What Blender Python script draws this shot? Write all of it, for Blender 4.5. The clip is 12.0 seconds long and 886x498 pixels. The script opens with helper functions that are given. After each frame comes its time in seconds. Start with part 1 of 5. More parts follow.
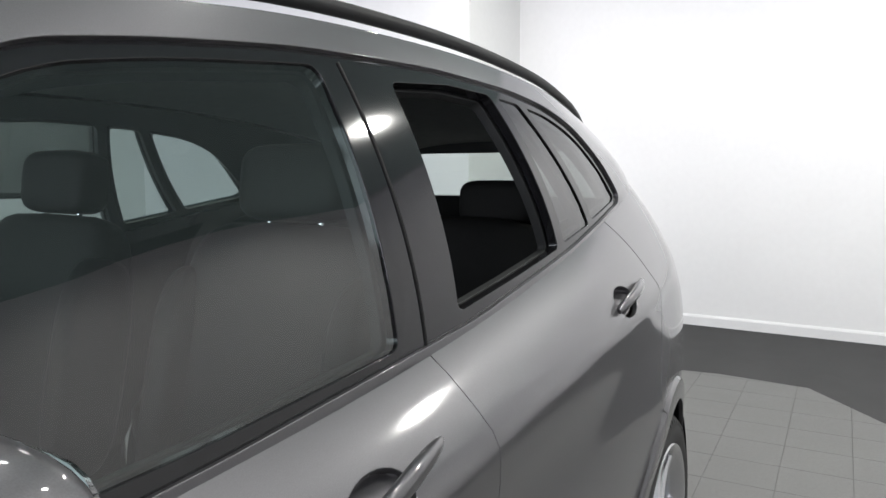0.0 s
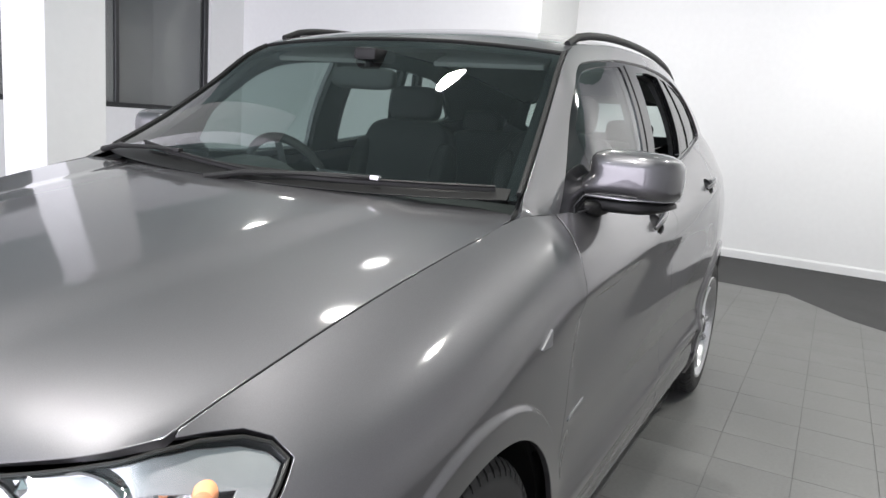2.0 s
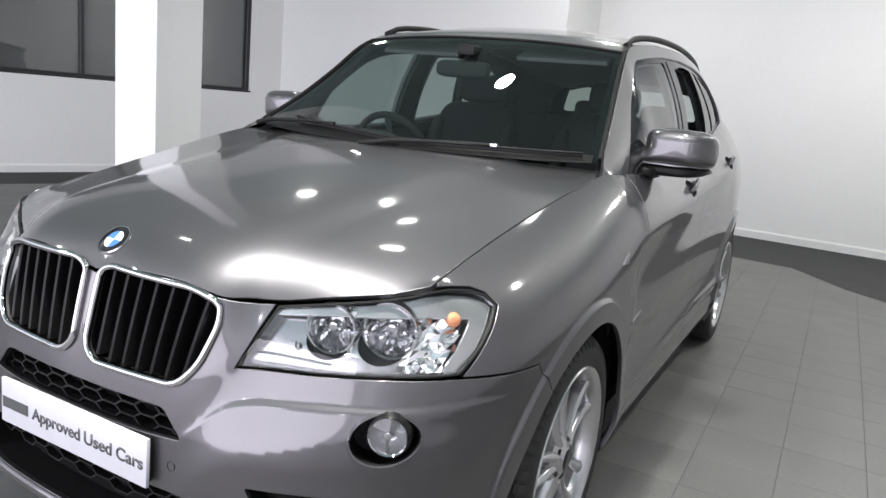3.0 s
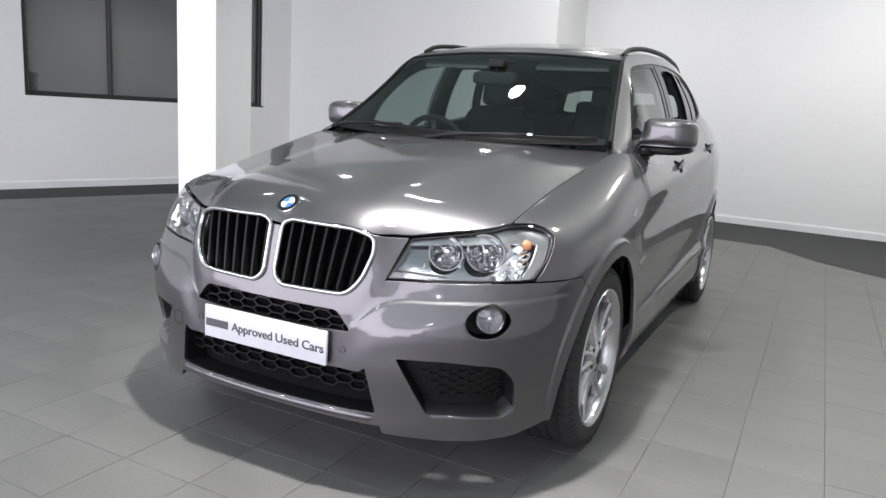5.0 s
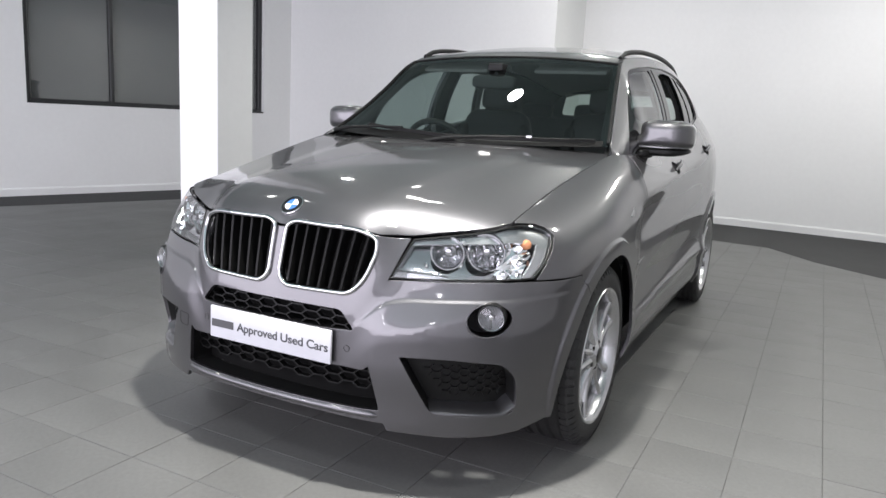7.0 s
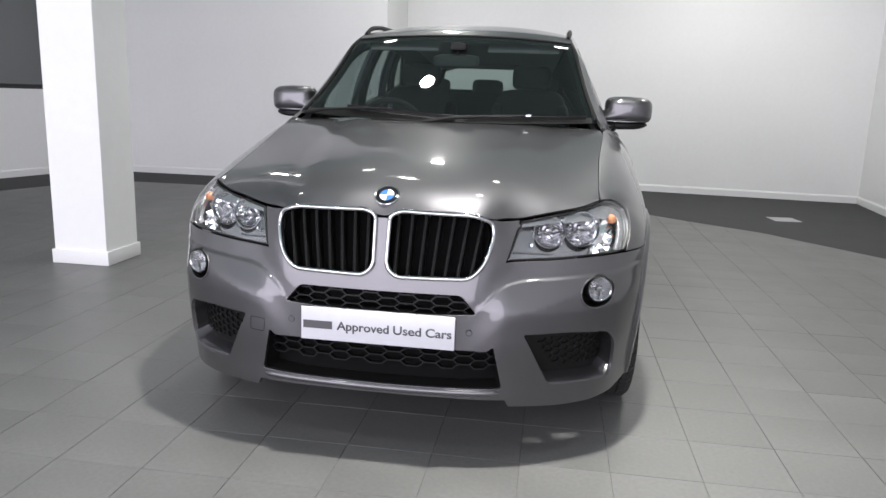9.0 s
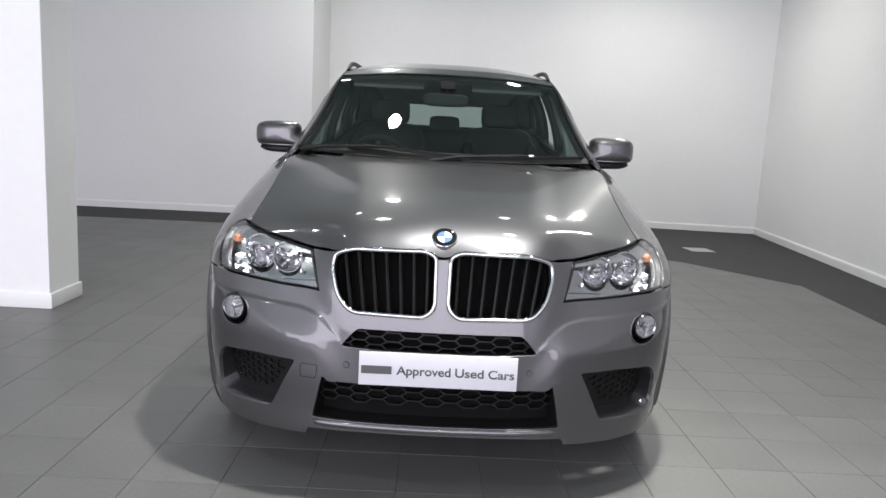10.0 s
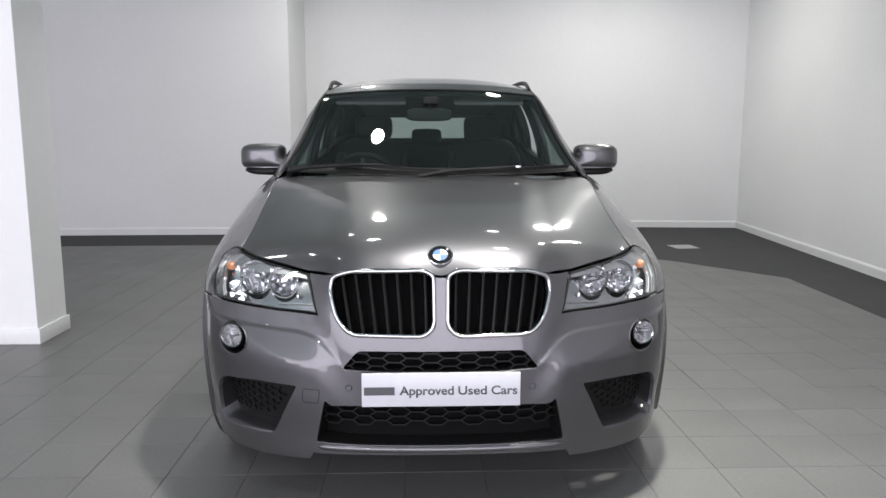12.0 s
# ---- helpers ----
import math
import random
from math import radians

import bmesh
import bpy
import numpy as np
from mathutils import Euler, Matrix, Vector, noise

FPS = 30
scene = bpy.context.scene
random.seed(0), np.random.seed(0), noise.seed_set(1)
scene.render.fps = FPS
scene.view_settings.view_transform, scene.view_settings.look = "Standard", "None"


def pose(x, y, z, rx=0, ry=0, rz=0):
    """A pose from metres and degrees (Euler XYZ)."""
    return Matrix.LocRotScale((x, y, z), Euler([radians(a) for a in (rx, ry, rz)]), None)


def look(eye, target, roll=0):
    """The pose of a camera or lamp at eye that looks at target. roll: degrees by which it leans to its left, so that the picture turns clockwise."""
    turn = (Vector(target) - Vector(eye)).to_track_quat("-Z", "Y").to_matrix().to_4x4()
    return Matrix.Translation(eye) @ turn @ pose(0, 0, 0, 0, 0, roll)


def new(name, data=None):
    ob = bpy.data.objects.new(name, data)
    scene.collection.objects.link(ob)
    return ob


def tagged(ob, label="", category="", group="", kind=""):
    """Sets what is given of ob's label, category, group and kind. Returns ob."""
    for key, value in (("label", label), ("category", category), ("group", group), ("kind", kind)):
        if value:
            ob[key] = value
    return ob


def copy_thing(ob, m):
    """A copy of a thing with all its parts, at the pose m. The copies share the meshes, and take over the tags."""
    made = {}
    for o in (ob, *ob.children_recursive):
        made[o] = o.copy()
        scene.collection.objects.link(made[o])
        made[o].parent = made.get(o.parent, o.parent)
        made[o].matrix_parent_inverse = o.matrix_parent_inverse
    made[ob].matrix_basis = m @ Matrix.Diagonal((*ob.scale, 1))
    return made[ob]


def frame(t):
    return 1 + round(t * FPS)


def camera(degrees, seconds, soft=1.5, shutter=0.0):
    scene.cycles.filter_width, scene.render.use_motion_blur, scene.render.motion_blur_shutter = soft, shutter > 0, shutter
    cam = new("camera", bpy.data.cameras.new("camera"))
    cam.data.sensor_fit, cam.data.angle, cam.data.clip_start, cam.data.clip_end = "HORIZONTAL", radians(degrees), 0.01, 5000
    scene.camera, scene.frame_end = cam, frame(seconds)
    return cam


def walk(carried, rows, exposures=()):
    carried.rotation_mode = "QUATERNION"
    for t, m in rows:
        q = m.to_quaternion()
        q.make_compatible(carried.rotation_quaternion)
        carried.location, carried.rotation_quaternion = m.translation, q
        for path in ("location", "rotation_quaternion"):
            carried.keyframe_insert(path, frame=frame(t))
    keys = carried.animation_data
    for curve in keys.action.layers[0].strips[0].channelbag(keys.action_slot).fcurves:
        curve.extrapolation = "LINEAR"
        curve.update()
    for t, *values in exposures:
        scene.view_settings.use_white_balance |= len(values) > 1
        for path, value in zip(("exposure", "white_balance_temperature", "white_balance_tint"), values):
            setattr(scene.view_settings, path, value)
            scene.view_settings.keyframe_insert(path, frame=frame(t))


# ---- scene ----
cam = camera(63.0, 12.0)
PATH = [
    (0, (1.32, -0.67, 1.397), (0.358, 1.072, 1.197), 0.0),
    (0.5, (1.374, -1.174, 1.375), (0.348, 0.514, 1.065), 2.0),
    (1, (1.393, -1.643, 1.355), (0.438, 0.068, 0.951), 3.2),
    (1.5, (1.39, -2.101, 1.301), (0.433, -0.371, 1.001), 2.1),
    (2, (1.395, -2.51, 1.325), (0.475, -0.769, 0.97), 4.4),
    (2.5, (1.379, -2.888, 1.31), (0.439, -1.168, 0.909), 4.3),
    (3, (1.435, -3.243, 1.299), (0.514, -1.513, 0.899), 5.4),
    (3.5, (1.437, -3.531, 1.267), (0.557, -1.785, 0.845), 5.6),
    (5.5, (1.591, -4.111, 1.239), (0.69, -2.361, 0.886), 3.2),
    (6, (1.59, -4.11, 1.232), (0.691, -2.357, 0.886), 3.5),
    (6.5, (1.588, -4.111, 1.235), (0.694, -2.357, 0.88), 3.6),
    (7, (1.585, -4.111, 1.235), (0.689, -2.359, 0.878), 3.0),
    (7.5, (1.563, -4.125, 1.238), (0.698, -2.361, 0.861), 3.2),
    (9.5, (0.168, -4.579, 1.253), (0.085, -2.623, 0.847), 2.2),
    (10, (-0.034, -4.559, 1.266), (-0.009, -2.585, 0.945), 3.0),
    (10.5, (-0.08, -4.556, 1.29), (-0.017, -2.579, 0.989), 2.7),
    (11, (-0.068, -4.554, 1.298), (0.012, -2.582, 0.979), 0.9),
    (11.5, (-0.076, -4.556, 1.302), (0.001, -2.58, 1.001), 0.3),
    (12, (-0.077, -4.557, 1.299), (-0.006, -2.581, 1.0), 0.1),
]
EXPOSURES = [(0.0, 0.62), (1.0, 0.66), (2.0, 0.52), (2.6, 0.30), (3.3, 0.15), (5.5, 0.16), (7.7, 0.12), (9.5, -0.05), (12.0, -0.12)]
walk(cam, [(t, look(eye, target, roll)) for t, eye, target, roll in PATH], EXPOSURES)

# ---- light and exposure ----
world = bpy.data.worlds.new("world")
scene.world = world
world.use_nodes = True
world.node_tree.nodes["Background"].inputs[0].default_value = (0.6, 0.65, 0.7, 1)
world.node_tree.nodes["Background"].inputs[1].default_value = 0.02

CEILING = 4.0
# ceiling downlights: x, y, watts, beam in degrees; the cool white ones well ahead of the car are unseen, added to light
# its front
NARROW, WIDE = 88, 170
LAMPS = [
    (-0.75, 0.58, 20, NARROW), (0.85, -0.75, 4, NARROW), (2.4, 0.9, 26, 110), (-2.75, -1.2, 5, NARROW), (2.5, 4.1, 68, WIDE), (-0.8, 4.1, 40, WIDE),
    (-3.6, 2.6, 11, WIDE), (1.9, -3.0, 6, NARROW), (-1.7, -4.8, 35, WIDE), (0.7, -5.4, 8, NARROW), (-5.0, -4.2, 30, WIDE), (-3.6, -6.4, 30, WIDE),
    (0.9, 1.6, 4, NARROW), (-1.4, 1.7, 8, NARROW), (0.6, -2.35, 72, NARROW), (2.2, -8.3, 10, WIDE), (0.2, -8.3, 20, WIDE), (-1.8, -8.3, 30, WIDE), (-3.8, -8.3, 30, WIDE),
]
for lx, ly, watts, beam in LAMPS:
    lamp = bpy.data.lights.new("downlight_beam", "AREA")
    lamp.shape, lamp.size, lamp.energy, lamp.spread = "DISK", 0.2, watts, radians(beam)
    lamp.color = (0.95, 0.93, 1.0) if ly < -4.5 else (1.0, 0.985, 0.94)
    new("downlight_beam", lamp).matrix_world = pose(lx, ly, CEILING - 0.035)

# assumed shop window, unseen behind the camera; its cool daylight lamp lights the bumper
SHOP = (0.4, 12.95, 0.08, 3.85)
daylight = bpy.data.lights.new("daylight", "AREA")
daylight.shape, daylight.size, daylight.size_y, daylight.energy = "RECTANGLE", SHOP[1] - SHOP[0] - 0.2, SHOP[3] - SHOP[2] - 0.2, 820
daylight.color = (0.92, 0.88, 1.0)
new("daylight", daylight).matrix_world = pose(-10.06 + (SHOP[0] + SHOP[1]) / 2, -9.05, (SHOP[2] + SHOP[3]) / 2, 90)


# ---- materials ----
def material(name, base, rough=0.5, metal=0.0, coat=0.0, spec=0.5):
    m = bpy.data.materials.new(name)
    m.use_nodes = True
    b = m.node_tree.nodes["Principled BSDF"]
    b.inputs["Base Color"].default_value = (*base, 1)
    b.inputs["Roughness"].default_value = rough
    b.inputs["Metallic"].default_value = metal
    b.inputs["Coat Weight"].default_value = coat
    b.inputs["Coat Roughness"].default_value = 0.03
    b.inputs["Specular IOR Level"].default_value = spec
    return m


def vary(m, scale, amount, scale2=0.0, amount2=0.0, bump=0.0, bump_scale=80.0, rough=0.0, random_piece=0.0):
    """Two scales of mottling on the base colour, with grain relief and uneven gloss."""
    t = m.node_tree
    n, l = t.nodes, t.links
    b = n["Principled BSDF"]
    co = n.new("ShaderNodeTexCoord")
    base = tuple(b.inputs["Base Color"].default_value)
    tone = None
    for s, a in ((scale, amount), (scale2, amount2)):
        if not a:
            continue
        no = n.new("ShaderNodeTexNoise")
        no.inputs["Scale"].default_value = s
        no.inputs["Detail"].default_value = 6
        l.new(co.outputs["Object"], no.inputs["Vector"])
        r = n.new("ShaderNodeMapRange")
        r.inputs["From Min"].default_value, r.inputs["From Max"].default_value = 0.25, 0.75
        r.inputs["To Min"].default_value, r.inputs["To Max"].default_value = 1 - a, 1 + a
        l.new(no.outputs["Fac"], r.inputs["Value"])
        if tone is None:
            tone = r.outputs[0]
        else:
            mu = n.new("ShaderNodeMath")
            mu.operation = "MULTIPLY"
            l.new(tone, mu.inputs[0]), l.new(r.outputs[0], mu.inputs[1])
            tone = mu.outputs[0]
        if rough and s == scale:
            rr = n.new("ShaderNodeMapRange")
            base_r = b.inputs["Roughness"].default_value
            rr.inputs["From Min"].default_value, rr.inputs["From Max"].default_value = 0.25, 0.75
            rr.inputs["To Min"].default_value, rr.inputs["To Max"].default_value = base_r - rough, base_r + rough
            l.new(no.outputs["Fac"], rr.inputs["Value"]), l.new(rr.outputs[0], b.inputs["Roughness"])
    if random_piece:
        info = n.new("ShaderNodeObjectInfo")
        r = n.new("ShaderNodeMapRange")
        r.inputs["To Min"].default_value, r.inputs["To Max"].default_value = 1 - random_piece, 1 + random_piece
        l.new(info.outputs["Random"], r.inputs["Value"])
        mu = n.new("ShaderNodeMath")
        mu.operation = "MULTIPLY"
        l.new(tone, mu.inputs[0]), l.new(r.outputs[0], mu.inputs[1])
        tone = mu.outputs[0]
    sc = n.new("ShaderNodeVectorMath")
    sc.operation = "SCALE"
    sc.inputs[0].default_value = base[:3]
    l.new(tone, sc.inputs["Scale"]), l.new(sc.outputs[0], b.inputs["Base Color"])
    if bump:
        no = n.new("ShaderNodeTexNoise")
        no.inputs["Scale"].default_value = bump_scale
        no.inputs["Detail"].default_value = 4
        l.new(co.outputs["Object"], no.inputs["Vector"])
        bp = n.new("ShaderNodeBump")
        bp.inputs["Strength"].default_value, bp.inputs["Distance"].default_value = bump, 0.002
        l.new(no.outputs["Fac"], bp.inputs["Height"]), l.new(bp.outputs[0], b.inputs["Normal"])
    return m


def glass(name, tint, rough=0.0, veil=0.085):
    """A thin pane: tinted see-through with a mirror gloss that grows towards the edge."""
    m = bpy.data.materials.new(name)
    m.use_nodes = True
    t = m.node_tree
    t.nodes.clear()
    out, mix = t.nodes.new("ShaderNodeOutputMaterial"), t.nodes.new("ShaderNodeMixShader")
    clear, gloss, lw = t.nodes.new("ShaderNodeBsdfTransparent"), t.nodes.new("ShaderNodeBsdfGlossy"), t.nodes.new("ShaderNodeLayerWeight")
    clear.inputs[0].default_value = (*tint, 1)
    gloss.inputs["Roughness"].default_value = rough
    lw.inputs["Blend"].default_value = 0.5
    up, add = t.nodes.new("ShaderNodeMath"), t.nodes.new("ShaderNodeMath")
    up.operation, up.inputs[1].default_value = "POWER", 4.0
    add.operation, add.inputs[1].default_value, add.inputs[2].default_value = "MULTIPLY_ADD", 0.85, veil
    t.links.new(lw.outputs["Facing"], up.inputs[0]), t.links.new(up.outputs[0], add.inputs[0]), t.links.new(add.outputs[0], mix.inputs[0])
    t.links.new(clear.outputs[0], mix.inputs[1]), t.links.new(gloss.outputs[0], mix.inputs[2])
    t.links.new(mix.outputs[0], out.inputs[0])
    return m


def glow(name, colour, power):
    m = bpy.data.materials.new(name)
    m.use_nodes = True
    b = m.node_tree.nodes["Principled BSDF"]
    b.inputs["Base Color"].default_value = (*colour, 1)
    b.inputs["Emission Color"].default_value = (*colour, 1)
    b.inputs["Emission Strength"].default_value = power
    return m


PAINT = vary(material("grey_metallic_paint", (0.098, 0.0955, 0.102), 0.43, 0.93, 1.0), 900, 0.12, 2.0, 0.02)
PAINT.node_tree.nodes["Principled BSDF"].inputs["Coat Roughness"].default_value = 0.065
BLACK_GLOSS = material("gloss_black_trim", (0.009, 0.009, 0.010), 0.08, 0, 0.0, 0.45)
BLACK = vary(material("black_plastic", (0.010, 0.010, 0.0105), 0.5, 0, 0, 0.18), 30, 0.12, 300, 0.1, 0.15, 700)
# near black: recess darkness of grille and intakes put into the colour
DEPTH = material("matt_black_depth", (0.005, 0.005, 0.005), 0.9, 0, 0, 0.1)
SATIN = material("satin_black_slats", (0.006, 0.006, 0.006), 0.32, 0, 0, 0.16)
GRILLE = material("grille_black", (0.007, 0.007, 0.007), 0.42, 0, 0, 0.18)
RUBBER = vary(material("tyre_rubber", (0.014, 0.014, 0.014), 0.72), 25, 0.15, 200, 0.12, 0.3, 500)
SEAL = material("seal_rubber", (0.010, 0.010, 0.010), 0.55, 0, 0, 0.2)
CHROME = material("chrome", (0.50, 0.50, 0.51), 0.07, 1.0)
ALLOY = vary(material("silver_alloy", (0.46, 0.46, 0.47), 0.26, 0.85, 0.6), 40, 0.05, 600, 0.05)
# darker alloy; on the spoke webs it puts recess shade into the colour
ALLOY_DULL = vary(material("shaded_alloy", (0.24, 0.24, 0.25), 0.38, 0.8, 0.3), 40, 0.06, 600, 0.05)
REFLECTOR = vary(material("lamp_reflector", (0.95, 0.95, 0.96), 0.13, 1.0), 60, 0.03)
LAMP_GREY = material("lamp_housing", (0.30, 0.30, 0.31), 0.16, 0.9)
AMBER = material("amber_bulb", (0.60, 0.25, 0.12), 0.25)
PALE_AMBER = material("amber_reflection", (0.50, 0.26, 0.18), 0.3)
LENS = glass("clear_lens", (0.96, 0.97, 0.97), 0.0, 0.04)
SCREEN = glass("windscreen_glass", (0.60, 0.68, 0.655), 0.0, 0.085)
SIDE_GLASS = glass("side_glass", (0.50, 0.575, 0.555), 0.0, 0.095)
DARK_GLASS = glass("tinted_rear_glass", (0.60, 0.67, 0.645))
# left rear panes: the cabin's darkness behind them put into the tint
DARK_CABIN_GLASS = glass("dark_cabin_side_glass", (0.22, 0.24, 0.235))
MIRROR = material("mirror_glass", (0.85, 0.86, 0.86), 0.02, 1.0)
CABIN = vary(material("cabin_plastic", (0.020, 0.021, 0.021), 0.6, 0, 0, 0.3), 20, 0.1, 200, 0.06, 0.1, 900)
LEATHER = vary(material("black_leather", (0.016, 0.0155, 0.015), 0.6, 0, 0, 0.22), 12, 0.12, 40, 0.05)
HEADLINER = vary(material("grey_headliner", (0.22, 0.22, 0.21), 0.9), 30, 0.08, 300, 0.08)
PLATE_WHITE = vary(material("plate_white", (0.50, 0.50, 0.53), 0.35), 20, 0.03, 200, 0.02)
INK = material("plate_ink", (0.06, 0.06, 0.065), 0.5)
BADGE_BLUE = material("badge_blue", (0.04, 0.12, 0.32), 0.3, 0, 0.0, 0.3)
BADGE_WHITE = material("badge_white", (0.80, 0.80, 0.80), 0.3, 0, 0.0, 0.3)
PLASTER = vary(material("white_plaster", (0.80, 0.80, 0.795), 0.75), 0.9, 0.025, 18, 0.015, 0.12, 140)
SKIRTING = vary(material("white_gloss_skirting", (0.78, 0.78, 0.775), 0.35), 3, 0.03, 60, 0.02)
CARPET = vary(material("charcoal_carpet", (0.04, 0.04, 0.041), 0.95), 3, 0.12, 400, 0.25, 0.8, 600)
TILE = vary(material("grey_porcelain_tile", (0.115, 0.115, 0.112), 0.45), 2.2, 0.13, 60, 0.12, 0.4, 220, 0.08, 0.03)
GROUT = vary(material("dark_grout", (0.104, 0.104, 0.102), 0.9), 12, 0.2, 200, 0.2)
# unseen ceiling, tinted teal for its reflection on bonnet and roof
CEIL = vary(material("ceiling_teal", (0.36, 0.47, 0.455), 0.8), 1, 0.03, 40, 0.02)
FRAME_DARK = material("anthracite_frame", (0.02, 0.021, 0.023), 0.35)
BLIND = vary(material("grey_blind_slats", (0.26, 0.26, 0.26), 0.6), 2, 0.1, 30, 0.05)
LIT = glow("lamp_diffuser", (1.0, 0.985, 0.96), 30.0)


# ---- building helpers ----
def mesh_from(name, verts, faces, mat, parent=None, label="", normals=None, smooth=True, at=None):
    me = bpy.data.meshes.new(name)
    me.from_pydata([tuple(v) for v in verts], [], [tuple(f) for f in faces])
    me.materials.append(mat)
    if smooth:
        me.polygons.foreach_set("use_smooth", [True] * len(me.polygons))
    me.validate()
    if normals is not None:
        me.normals_split_custom_set_from_vertices([tuple(q) for q in normals])
    ob = new(name, me)
    if parent is not None:
        ob.parent = parent
    if at is not None:
        ob.matrix_local = at
    if label:
        tagged(ob, label)
    return ob


def part(name, bm, mat, parent=None, label="", smooth=True, at=None, sharp=40):
    me = bpy.data.meshes.new(name)
    bm.normal_update()
    if smooth:
        for f in bm.faces:
            f.smooth = True
        for e in bm.edges:
            if len(e.link_faces) == 2 and e.calc_face_angle(0) > radians(sharp):
                e.smooth = False
    bm.to_mesh(me)
    bm.free()
    me.materials.append(mat)
    ob = new(name, me)
    if parent is not None:
        ob.parent = parent
    if at is not None:
        ob.matrix_local = at
    if label:
        tagged(ob, label)
    return ob


def thing(name, label, category, at=None, group="", kind=""):
    ob = new(name)
    if at is not None:
        ob.matrix_world = at
    return tagged(ob, label, category, group, kind)


def box_bm(sx, sy, sz, centre=(0, 0, 0), bevel=0.0, segments=2, taper=None):
    bm = bmesh.new()
    bmesh.ops.create_cube(bm, size=1)
    for v in bm.verts:
        v.co = Vector((v.co.x * sx, v.co.y * sy, v.co.z * sz))
        if taper and v.co.z > 0:
            v.co.x *= taper[0]
            v.co.y *= taper[1]
        v.co += Vector(centre)
    if bevel:
        bmesh.ops.bevel(bm, geom=bm.edges[:], offset=bevel, segments=segments, profile=0.6, affect="EDGES")
    return bm


def lathe_bm(profile, steps=48, axis="x"):
    """Turns a profile of (radius, along) pairs round the x axis."""
    bm = bmesh.new()
    rings = []
    for i in range(steps):
        a = 2 * math.pi * i / steps
        ring = []
        for r, s in profile:
            p = (s, r * math.cos(a), r * math.sin(a))
            if axis == "y":
                p = (r * math.cos(a), s, r * math.sin(a))
            if axis == "z":
                p = (r * math.cos(a), r * math.sin(a), s)
            ring.append(bm.verts.new(p))
        rings.append(ring)
    for i in range(steps):
        a, b = rings[i], rings[(i + 1) % steps]
        for j in range(len(profile) - 1):
            bm.faces.new((a[j], a[j + 1], b[j + 1], b[j]))
    bmesh.ops.remove_doubles(bm, verts=bm.verts[:], dist=1e-6)
    bmesh.ops.recalc_face_normals(bm, faces=bm.faces[:])
    return bm


def tube_bm(points, radius, sides=10, closed=False, squash=(1.0, 1.0)):
    """A round bar swept along points; radius may be a list."""
    bm = bmesh.new()
    pts = [Vector(p) for p in points]
    n, rings = len(pts), []
    up = Vector((0, 0, 1))
    for i, p in enumerate(pts):
        a = pts[(i - 1) % n] if closed or i else p
        b = pts[(i + 1) % n] if closed or i < n - 1 else p
        d = (b - a).normalized()
        s = d.cross(up)
        s = s.normalized() if s.length > 1e-4 else Vector((1, 0, 0))
        q = s.cross(d).normalized()
        r = radius[i] if isinstance(radius, (list, tuple)) else radius
        rings.append([bm.verts.new(p + s * (r * squash[0] * math.cos(2 * math.pi * k / sides)) + q * (r * squash[1] * math.sin(2 * math.pi * k / sides))) for k in range(sides)])
    for i in range(n if closed else n - 1):
        a, b = rings[i], rings[(i + 1) % n]
        for k in range(sides):
            bm.faces.new((a[k], a[(k + 1) % sides], b[(k + 1) % sides], b[k]))
    if not closed:
        bm.faces.new(rings[0][::-1])
        bm.faces.new(rings[-1])
    bmesh.ops.recalc_face_normals(bm, faces=bm.faces[:])
    return bm


def prism_bm(outline, z0, z1, bevel=0.0):
    bm = bmesh.new()
    low = [bm.verts.new((x, y, z0)) for x, y in outline]
    top = [bm.verts.new((x, y, z1)) for x, y in outline]
    n = len(outline)
    bm.faces.new(low[::-1])
    bm.faces.new(top)
    for i in range(n):
        bm.faces.new((low[i], low[(i + 1) % n], top[(i + 1) % n], top[i]))
    bmesh.ops.recalc_face_normals(bm, faces=bm.faces[:])
    if bevel:
        bmesh.ops.bevel(bm, geom=bm.edges[:], offset=bevel, segments=1, affect="EDGES")
    return bm


def smooth_keys(ts, rows, t):
    """Catmull-Rom through rows of values at increasing ts, for an array t."""
    ts, rows, t = np.asarray(ts, float), np.asarray(rows, float), np.asarray(t, float)
    if rows.ndim == 1:
        rows = rows[:, None]
    slope = np.gradient(rows, ts, axis=0)
    i = np.clip(np.searchsorted(ts, t) - 1, 0, len(ts) - 2)
    h = (ts[i + 1] - ts[i])
    f = np.clip((t - ts[i]) / h, 0, 1)[:, None]
    h = h[:, None]
    out = (2 * f**3 - 3 * f**2 + 1) * rows[i] + (f**3 - 2 * f**2 + f) * h * slope[i] + (3 * f**2 - 2 * f**3) * rows[i + 1] + (f**3 - f**2) * h * slope[i + 1]
    return out[:, 0] if out.shape[1] == 1 else out


def step01(a, b, v):
    f = np.clip((v - a) / (b - a), 0, 1)
    return f * f * (3 - 2 * f)


def rounded(points, radius, n=6):
    """A closed outline with its corners rounded; radius is one number or one for each corner."""
    out, m = [], len(points)
    for i in range(m):
        p, a, b = (np.array(points[j % m], float) for j in (i, i - 1, i + 1))
        r = radius[i] if isinstance(radius, (list, tuple)) else radius
        la, lb = np.linalg.norm(a - p), np.linalg.norm(b - p)
        r = min(r, la * 0.45, lb * 0.45)
        if r < 1e-4:
            out.append(tuple(p))
            continue
        s, e = p + (a - p) / la * r, p + (b - p) / lb * r
        for k in range(n + 1):
            f = k / n
            out.append(tuple((1 - f) ** 2 * s + 2 * f * (1 - f) * p + f * f * e))
    return out


